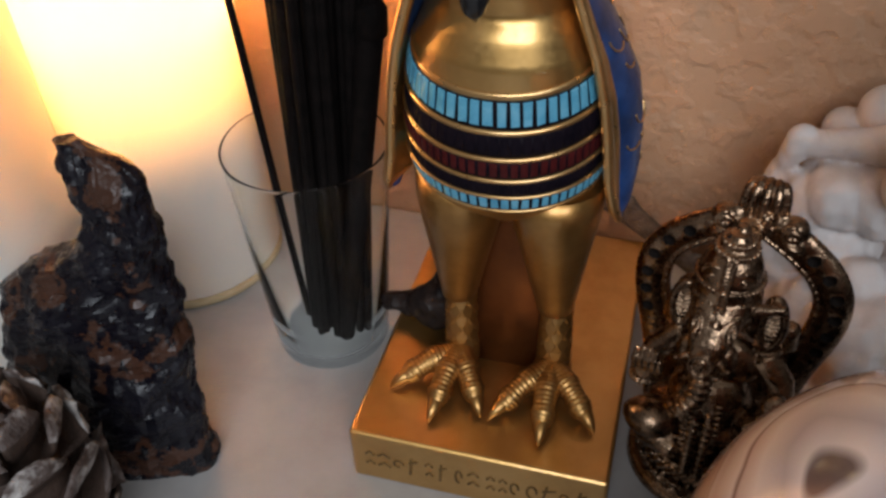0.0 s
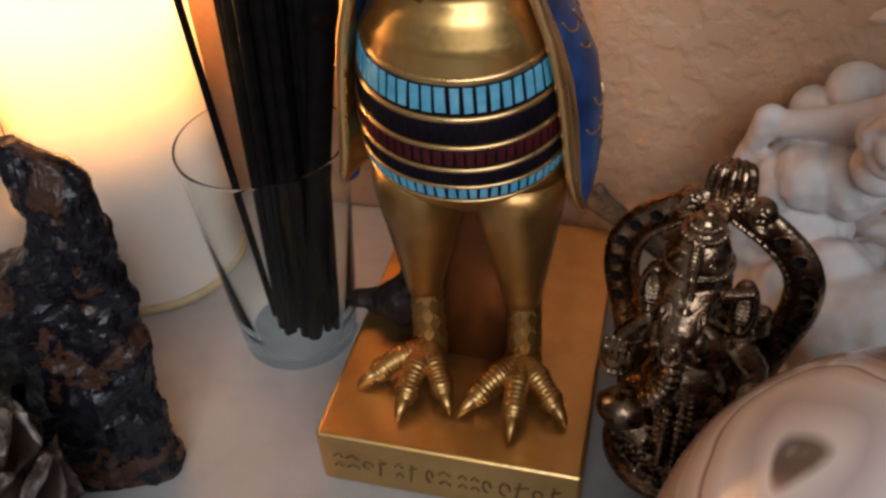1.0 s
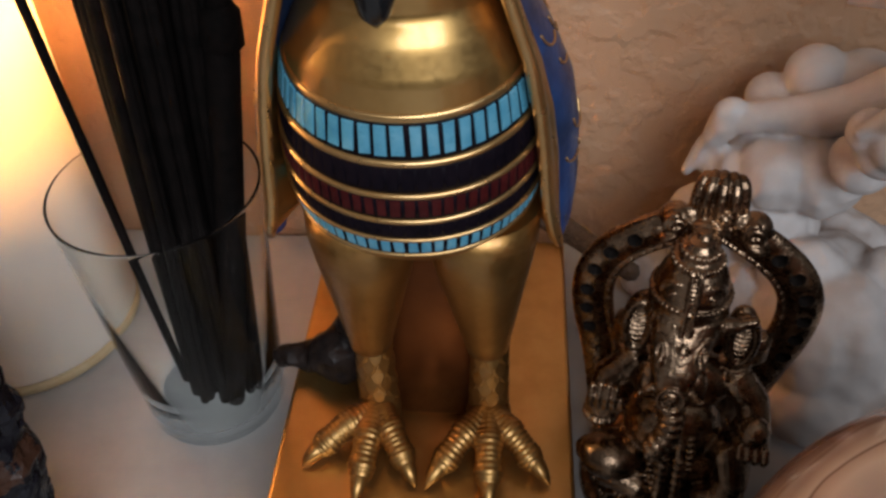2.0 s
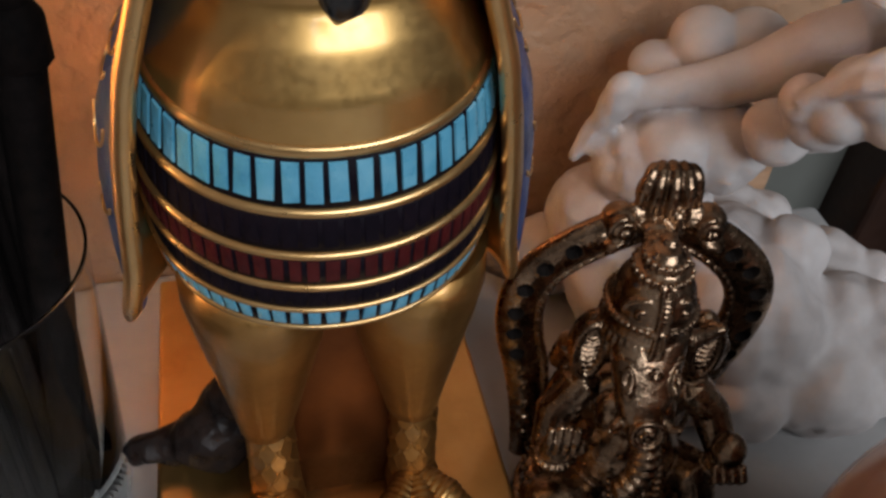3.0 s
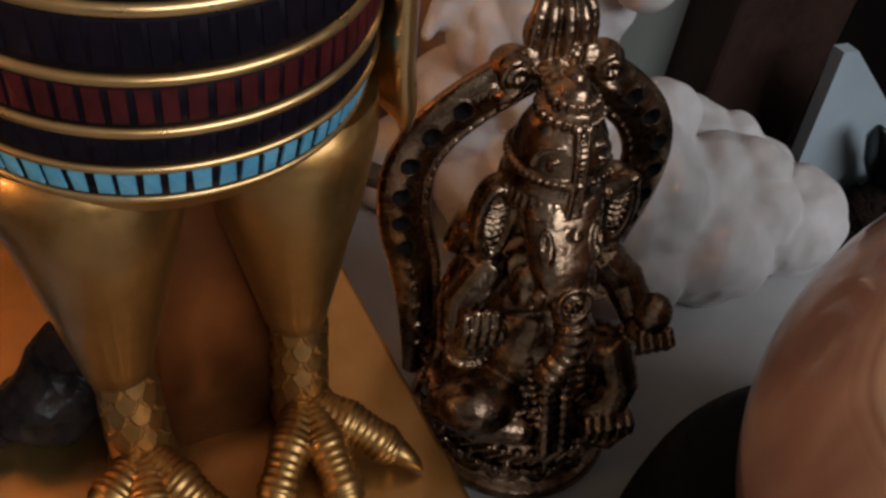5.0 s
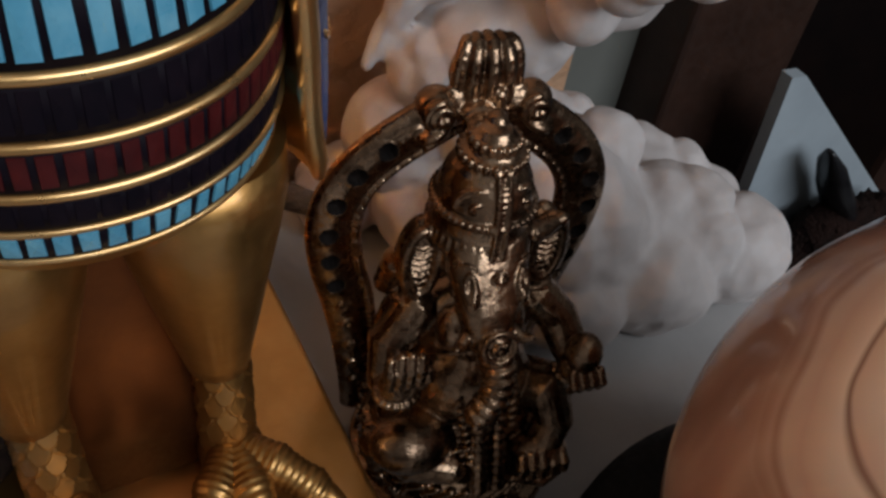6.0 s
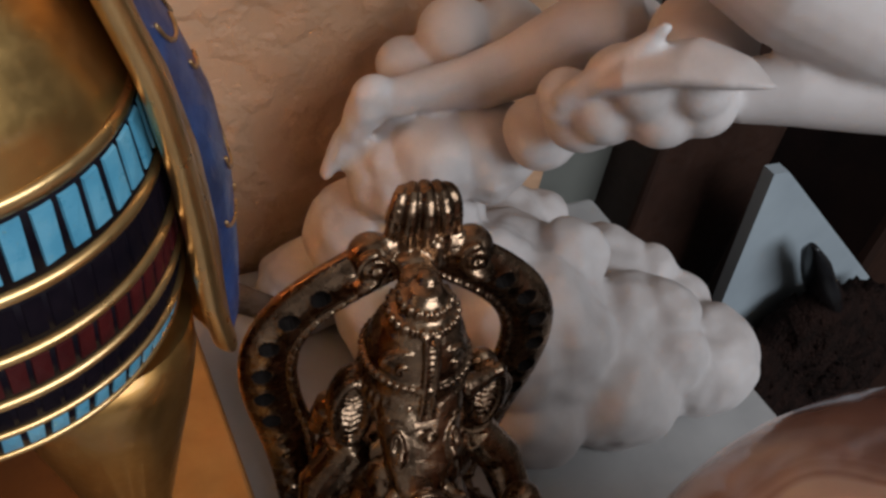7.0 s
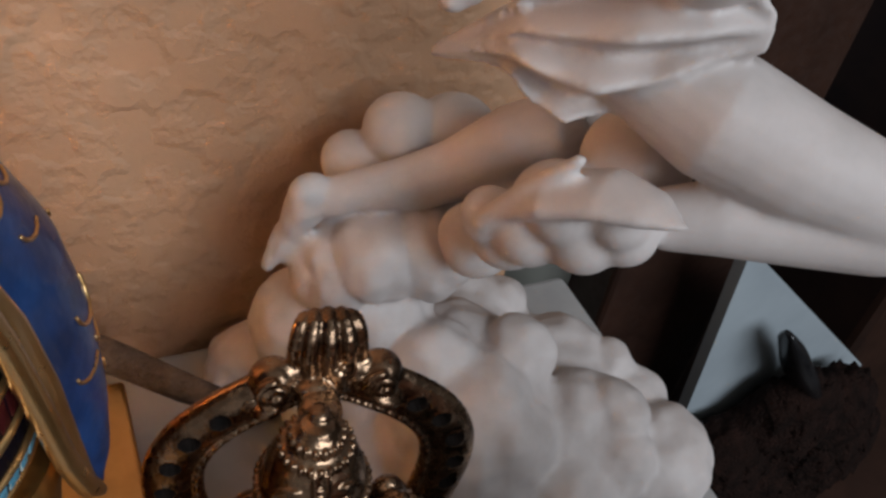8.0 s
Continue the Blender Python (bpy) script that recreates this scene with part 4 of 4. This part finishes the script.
    waist = [(9.32, 8.55, 11.98), (9.9, 8.1, 12.7), (10.3, 7.5, 13.5), (11.0, 6.6, 14.2), (11.5, 5.9, 14.7), (12.0, 5.4, 14.9), (12.4, 5.0, 14.8), (12.75, 4.6, 14.4)]
    rows_out, rows_in = [], []
    for i in range(29):
        f = i / 28 * 7
        k = min(6, int(f))
        h, w = Vector(hem[k]).lerp(Vector(hem[k + 1]), f - k), Vector(waist[k]).lerp(Vector(waist[k + 1]), f - k)
        out, inn = [], []
        for j in range(25):
            v = j / 24
            p = h.lerp(w, v)
            side = math.sin(math.pi * i / 28)
            d = (0.35 + 0.65 * math.sin(math.pi * min(1, v * 1.1)) + 0.42 * math.sin(19 * v + 2.2 * i / 28 + 0.6)) * side + 0.12 * math.sin(i * 0.9) * (1 - v) * side
            out.append(p + Vector((-0.45, -0.8, 0.15)) * d)
            inn.append(p + Vector((-0.45, -0.8, 0.15)) * (d * 0.5 - 0.22))
        rows_out.append(out + inn[::-1])
    grid_faces(bm, rows_out, 0, True, (True, True))
    ball(bm, (9.25, 8.0, 13.15), (0.28, 0.28, 0.25))
    ball(bm, (9.5, 7.9, 13.35), (0.28, 0.28, 0.28))
    # folded little wing under the knee: one broad leaf, a rolled edge and lumps below it
    tube(bm, [(9.7, 5.9, 10.2), (10.2, 5.3, 11.0), (10.75, 4.6, 11.45), (11.1, 3.9, 11.6), (11.3, 3.3, 11.68)], [0.3, 0.7, 0.72, 0.5, 0.06], seg=18, flat=0.42)
    tube(bm, [(9.45, 6.0, 9.95), (9.9, 5.5, 10.9), (10.35, 5.0, 11.9)], [0.2, 0.26, 0.12], seg=12)
    for c, r in (((10.3, 5.7, 9.9), 0.7), ((10.9, 5.0, 10.2), 0.68), ((11.4, 4.6, 10.5), 0.58), ((9.8, 6.3, 9.8), 0.55), ((10.5, 5.2, 10.7), 0.65), ((11.1, 4.5, 10.9), 0.5)):
        ball(bm, c, r)
    skin = fused(bm, 0.075, 7)
    skin.normal_update()
    # uneven, softly pitted billows; the limbs above stay smooth
    for w in skin.verts:
        low = min(max((8.6 - w.co.z) / 1.5, 0.0), 1.0)
        if low > 0:
            lump = 0.26 * mathutils.noise.noise(w.co * 0.75) + 0.08 * mathutils.noise.noise(w.co * 1.9)
            w.co += w.normal * lump * low
    bmesh.ops.translate(skin, vec=(0.3, 0, 0.12), verts=skin.verts)
    for w in skin.verts:
        w.co.z = max(w.co.z, 0.0)
    return finish("cloud_figurine", skin, RESIN, label="white resin figurine reclining on billowing clouds", category="figurine")


white_figurine()


# ---- candle, glass, incense ----
def lit_candle():
    c = (-13.9, 8.6)
    bm = bmesh.new()
    lathe(bm, [(0.01, 0), (3.42, 0), (3.52, 0.12), (3.52, 0.3), (3.42, 0.42), (0.01, 0.42)], (*c, 0), 0, 64)
    finish("coaster", bm, CORK, label="round pale coaster under the lit candle", category="coaster")
    root = thing("pillar_candle", (*c, 0.42), "lit ivory pillar candle burnt hollow, its upper wall aglow", "candle", "pillar candles")
    bm = bmesh.new()
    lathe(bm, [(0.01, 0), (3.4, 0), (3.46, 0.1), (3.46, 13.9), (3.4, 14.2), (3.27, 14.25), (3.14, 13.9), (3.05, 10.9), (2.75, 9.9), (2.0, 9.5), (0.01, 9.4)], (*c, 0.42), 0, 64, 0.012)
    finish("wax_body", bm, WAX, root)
    bm = bmesh.new()
    tube(bm, [(FLAME_AT[0], FLAME_AT[1], 9.75), (FLAME_AT[0] + 0.02, FLAME_AT[1], 10.6), (FLAME_AT[0] + 0.1, FLAME_AT[1], 11.0)], 0.07, 0, 8)
    finish("wick", bm, SHADE_CHAR, root, "charred wick")
    bm = bmesh.new()
    lathe(bm, [(0.01, 0), (0.28, 0.2), (0.42, 0.6), (0.4, 1.0), (0.26, 1.7), (0.12, 2.3), (0.01, 2.7)], (FLAME_AT[0] + 0.1, FLAME_AT[1], 10.8), 0, 20)
    flame = finish("flame", bm, FLAME, root, "bright yellow flame")
    flame.visible_shadow = False


lit_candle()


def tall_candle():
    c = (-17.4, 2.9)
    root = thing("pillar_candle", (*c, 0), "tall lit off-white pillar candle with a grainy side", "candle", "pillar candles")
    bm = bmesh.new()
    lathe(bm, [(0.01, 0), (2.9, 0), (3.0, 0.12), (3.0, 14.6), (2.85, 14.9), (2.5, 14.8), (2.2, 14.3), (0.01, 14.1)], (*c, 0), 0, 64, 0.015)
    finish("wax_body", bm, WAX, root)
    bm = bmesh.new()
    tube(bm, [(*c, 14.0), (*c, 15.2)], 0.07, 0, 8)
    finish("wick", bm, SHADE_CHAR, root, "charred wick")
    bm = bmesh.new()
    lathe(bm, [(0.01, 0), (0.28, 0.2), (0.42, 0.6), (0.4, 1.0), (0.26, 1.7), (0.12, 2.3), (0.01, 2.7)], (*c, 15.1), 0, 20)
    flame = finish("flame", bm, FLAME, root, "bright yellow flame")
    flame.visible_shadow = False


tall_candle()

GC = (-6.75, 5.75)


def tumbler():
    bm = bmesh.new()
    lathe(bm, [(0.01, 0), (1.85, 0), (2.0, 0.1), (2.05, 0.3), (2.6, 8.2), (2.62, 8.3), (2.57, 8.34), (2.55, 8.3), (2.54, 8.2), (1.99, 0.75), (1.87, 0.55), (0.01, 0.5)], (*GC, 0), 0, 64)
    ob = finish("glass_tumbler", bm, GLASS, label="clear straight glass tumbler holding black incense sticks", category="glass")
    ob.visible_shadow = False


tumbler()


def incense():
    rng = random.Random(5)
    made = 0
    while made < 44:
        a, r = rng.uniform(0, 6.283), 1.1 * math.sqrt(rng.random())
        x, y = 1.15 * r * math.cos(a), 0.85 * r * math.sin(a)
        foot = Vector((GC[0] + 0.45 + x, GC[1] - 0.1 + y, 0.75))
        top = Vector((GC[0] + 1.15 + x * 1.35 + rng.uniform(-0.25, 0.25), GC[1] + 0.6 + y * 1.2 + rng.uniform(-0.2, 0.2), rng.uniform(17, 20)))
        bm = bmesh.new()
        w = rng.uniform(0.13, 0.2)
        tube(bm, [foot, foot.lerp(top, 0.5) + Vector((rng.uniform(-0.05, 0.05), 0, 0)), top], [w, w, w * 0.95], 0, 8)
        finish("incense_stick", bm, INCENSE, label="thin black incense stick standing in the glass", category="incense stick", group="incense sticks in the glass")
        made += 1
    for foot, top, w in (((-7.6, 5.6, 0.65), (-9.3, 6.9, 16.5), 0.13), ((-7.3, 6.0, 0.65), (-7.7, 6.9, 18), 0.13), ((-6.0, 5.9, 0.65), (-3.6, 6.4, 18), 0.14)):
        bm = bmesh.new()
        tube(bm, [foot, top], w, 0, 8)
        finish("incense_stick", bm, INCENSE, label="thin black incense stick leaning apart on the glass rim", category="incense stick", group="incense sticks in the glass")
    bm = bmesh.new()
    tube(bm, [(-5.9, 5.0, 0.7), (-4.95, 5.3, 7), (-4.3, 5.9, 12.3)], [0.3, 0.36, 0.4], 0, 12)
    tube(bm, [(-4.3, 5.9, 12.2), (-4.22, 5.95, 12.9)], [0.5, 0.44], 0, 12)
    tube(bm, [(-4.25, 5.93, 12.9), (-4.1, 6.05, 14.5)], [0.3, 0.26], 0, 12)
    finish("incense_cone_stick", bm, INCENSE, label="thick dark rolled incense stick with a banded neck", category="incense stick")


incense()


# ---- stones, cone, twig ----
def agate_sphere():
    c = (10.49, -5.08, 6.67)
    bm = bmesh.new()
    ball(bm, c, 5.26, u=96, v=64)
    finish("agate_sphere", bm, AGATE, label="polished pink and grey banded agate sphere", category="stone sphere")
    bm = bmesh.new()
    lathe(bm, [(0.01, 0), (5.6, 0), (6.0, 0.25), (6.05, 1.0), (5.95, 1.9), (5.6, 2.2), (4.3, 2.1), (3.2, 1.48), (2.9, 1.2), (0.01, 1.0)], (10.3, -5.0, 0), 0, 72)
    finish("sphere_stand", bm, MATT_BLACK, label="round black lacquered stand under the agate sphere", category="stand")


agate_sphere()


def lumpy(c, keys, seg=56, rough=0.25, freq=0.9, seed=0.0):
    """A rough stone: rings at heights with centre and half widths, broken up by noise."""
    bm = bmesh.new()
    rings = []
    z0, z1 = keys[0][0], keys[-1][0]
    n = int((z1 - z0) / 0.16) + 2
    for i in range(n):
        z = z0 + (z1 - z0) * i / (n - 1)
        cx, cy, rx, ry = (curve_at([(k[0], k[j]) for k in keys], z) for j in (1, 2, 3, 4))
        ring = []
        for k in range(seg):
            a = 2 * math.pi * k / seg
            p = Vector((cx + rx * math.cos(a), cy + ry * math.sin(a), z))
            q = p * freq + Vector((seed, seed * 2, 0))
            d = rough * (noise.noise(q) + 0.55 * noise.noise(q * 2.3) + 0.4 * abs(noise.noise(q * 5.1)))
            ring.append(p + Vector((math.cos(a), math.sin(a), 0.35 * noise.noise(q * 1.7))) * d + Vector(c))
        rings.append(ring)
    grid_faces(bm, rings, 0, True, (True, True))
    for w in bm.verts:
        w.co.z = max(w.co.z, c[2] + z0 + 0.0)
    return bm


bm = lumpy((-0.25, 0, 0), [(0, -11.6, -0.5, 3.4, 1.5), (2, -11.5, -0.4, 3.25, 1.45), (4, -11.4, -0.3, 3.15, 1.35), (6, -11.1, -0.1, 2.9, 1.2), (7.0, -10.6, 0.0, 2.3, 1.1), (7.8, -9.9, 0.1, 1.6, 1.0),
                        (8.6, -9.3, 0.1, 1.05, 0.85), (9.6, -9.2, 0.1, 0.95, 0.7), (10.6, -9.35, 0.1, 0.95, 0.6), (11.2, -9.6, 0.1, 0.7, 0.4), (11.6, -9.9, 0.1, 0.25, 0.2)], rough=0.34, seed=2.0)
finish("mineral_chunk", bm, ROCK, label="rough upright brown and blue-black mineral chunk with glossy flecks", category="stone", smooth=False)

bm = bmesh.new()
for c, r in (((-1.9, 6.6, 3.2), (1.25, 0.95, 1.1)), ((-2.7, 6.2, 3.0), (1.0, 0.7, 0.8)), ((-1.0, 6.9, 3.0), (0.9, 0.7, 0.85)), ((-3.6, 6.3, 2.75), (0.85, 0.45, 0.45)), ((-4.2, 6.3, 2.75), (0.5, 0.4, 0.4)), ((-2.0, 6.4, 4.1), (0.8, 0.6, 0.5))):
    ball(bm, c, r, u=20, v=14)
bm = fused(bm, 0.09, 2)
for w in bm.verts:
    w.co += Vector((1, 1, 0.7)) * 0.14 * noise.noise(w.co * 2.2)
    w.co += Vector((0.2, -1.2, 0))
    w.co.z = max(w.co.z, 2.21)
finish("black_stone", bm, TOURMALINE, label="glossy black lumpy stone resting on the gold plinth", category="stone")


def pine_cone():
    c = Vector((-11.2, -4.9, 0))
    root = thing("pine_cone", c, "brown pine cone with white-painted scale tips", "pine cone")
    bm = bmesh.new()
    lathe(bm, [(0.01, 0), (1.2, 0.05), (1.5, 2.0), (1.3, 4.2), (0.7, 6.0), (0.01, 6.6)], c, 0, 20)
    finish("core", bm, SCALE, root)
    rng = random.Random(9)
    n = 40
    for i in range(n):
        f = i / (n - 1)
        a = i * 2.39996
        z = 0.5 + 6.0 * f
        reach = (2.7 * math.sin(math.pi * (0.18 + 0.72 * (1 - f))) ** 0.8) * (1.0 if f < 0.9 else 0.8)
        tilt = 0.1 + 1.1 * f
        out = Vector((math.cos(a), math.sin(a), 0))
        side = Vector((-math.sin(a), math.cos(a), 0))
        root_p = c + Vector((0, 0, z - 0.4)) + out * 0.7
        d = (out * math.cos(tilt) + Vector((0, 0, 1)) * math.sin(tilt)).normalized()
        up = side.cross(d) * -1
        bm = bmesh.new()
        rings = []
        L, W = max(0.8, reach - 0.5), 1.2 * (0.6 + 0.5 * math.sin(math.pi * min(1, f + 0.2)))
        for k, (s, w, th, lift) in enumerate(((0, 0.3, 0.1, 0), (0.35, 0.6, 0.1, -0.06), (0.68, 0.95, 0.1, -0.02), (0.86, 1.0, 0.13, 0.12), (1.0, 0.8, 0.14, 0.34), (1.06, 0.45, 0.07, 0.48))):
            m = root_p + d * L * s + up * lift
            rings.append([m + side * W * w * math.cos(b) * rng.uniform(0.8, 1.12) + d * rng.uniform(-0.09, 0.09) * (s > 0.6) + up * th * math.sin(b) for b in (2 * math.pi * q / 10 for q in range(10))])
        grid_faces(bm, rings[:4], 0, True, (True, False))
        grid_faces(bm, rings[3:], 1, True, (False, True))
        finish("scale", bm, [SCALE, FROST], root)


pine_cone()

bm = bmesh.new()
tube(bm, [(2.0, 12.5, 2.6), (3.2, 11.6, 2.7), (3.9, 11.1, 2.55), (5.2, 10.0, 2.4), (6.0, 9.4, 2.2)], [0.35, 0.42, 0.36, 0.34, 0.3], 0, 12)
tube(bm, [(3.3, 11.6, 2.9), (3.0, 11.75, 3.3)], [0.25, 0.2], 0, 8)
for w in bm.verts:
    w.co += Vector((1, 1, 1)) * 0.06 * noise.noise(w.co * 3)
finish("twig", bm, TWIG, label="grey-brown dry twig lying behind the statue", category="twig")


# ---- the dim room beyond the table ----
def furniture():
    root = thing("door_frame", (21, 14.5, -75), "dark stained wooden door frame beside the table", "door frame")
    bm = bmesh.new()
    block(bm, (20.4, 12.9, -75), (26.4, 17, 160), bevel=0.3)
    finish("post", bm, WOOD, root)
    bm = bmesh.new()
    block(bm, (26.41, 14, 140), (100, 17, 160), bevel=0.3)
    finish("lintel", bm, WOOD, root)
    bm = bmesh.new()
    block(bm, (44, 16, -74.9), (110, 60, 100), bevel=0.8)
    finish("cabinet", bm, WOOD, label="tall dark wooden cabinet in the dim room", category="cabinet")
    bm = bmesh.new()
    outline = [(22.8, 2.35), (23.5, 2.3), (33.2, -6.0), (36.0, -14.0), (26.0, -17.0), (24.4, -13.0), (23.8, -6.5)]
    grid_faces(bm, [[Vector((x, y, z)) for x, z in outline] for y in (10.2, 10.7)], 0, True, (True, True))
    finish("canvas_board", bm, CARD, label="pale blue-white board leaning on edge in the dim room", category="board", smooth=False)
    bm = bmesh.new()
    for c, r in (((25, 8.7, -7.6), (2.6, 1.3, 2.6)), ((27.4, 8.7, -5.6), (2.4, 1.3, 2.4)), ((29.6, 8.7, -6.2), (2.5, 1.3, 2.4)), ((31, 8.7, -9), (3, 1.4, 3)), ((28, 8.7, -12.6), (5, 1.5, 4.5))):
        ball(bm, c, r, 0, u=24, v=16)
    bm = fused(bm, 0.2, 2)
    for w in bm.verts:
        w.co += Vector((0.8, 0.8, 1)) * (0.25 * noise.noise(w.co * 1.5) + 0.2 * noise.noise(w.co * 4) + 0.12 * noise.noise(w.co * 9))
    tube(bm, [(27.6, 8.9, -3.9), (26.6, 8.9, -2.6), (25.5, 8.9, -1.1), (24.95, 8.9, -0.35)], [0.9, 0.95, 0.7, 0.25], 1, 14, 0.5)
    finish("plush_toy", bm, [FUR, BLACK], label="dark brown fuzzy plush shape with a black ear", category="plush toy")
    bm = bmesh.new()
    block(bm, (24, 8, -75), (44, 15, -17), bevel=0.4)
    finish("low_shelf", bm, WOOD, label="low dark wooden shelf beside the table", category="shelf")


furniture()
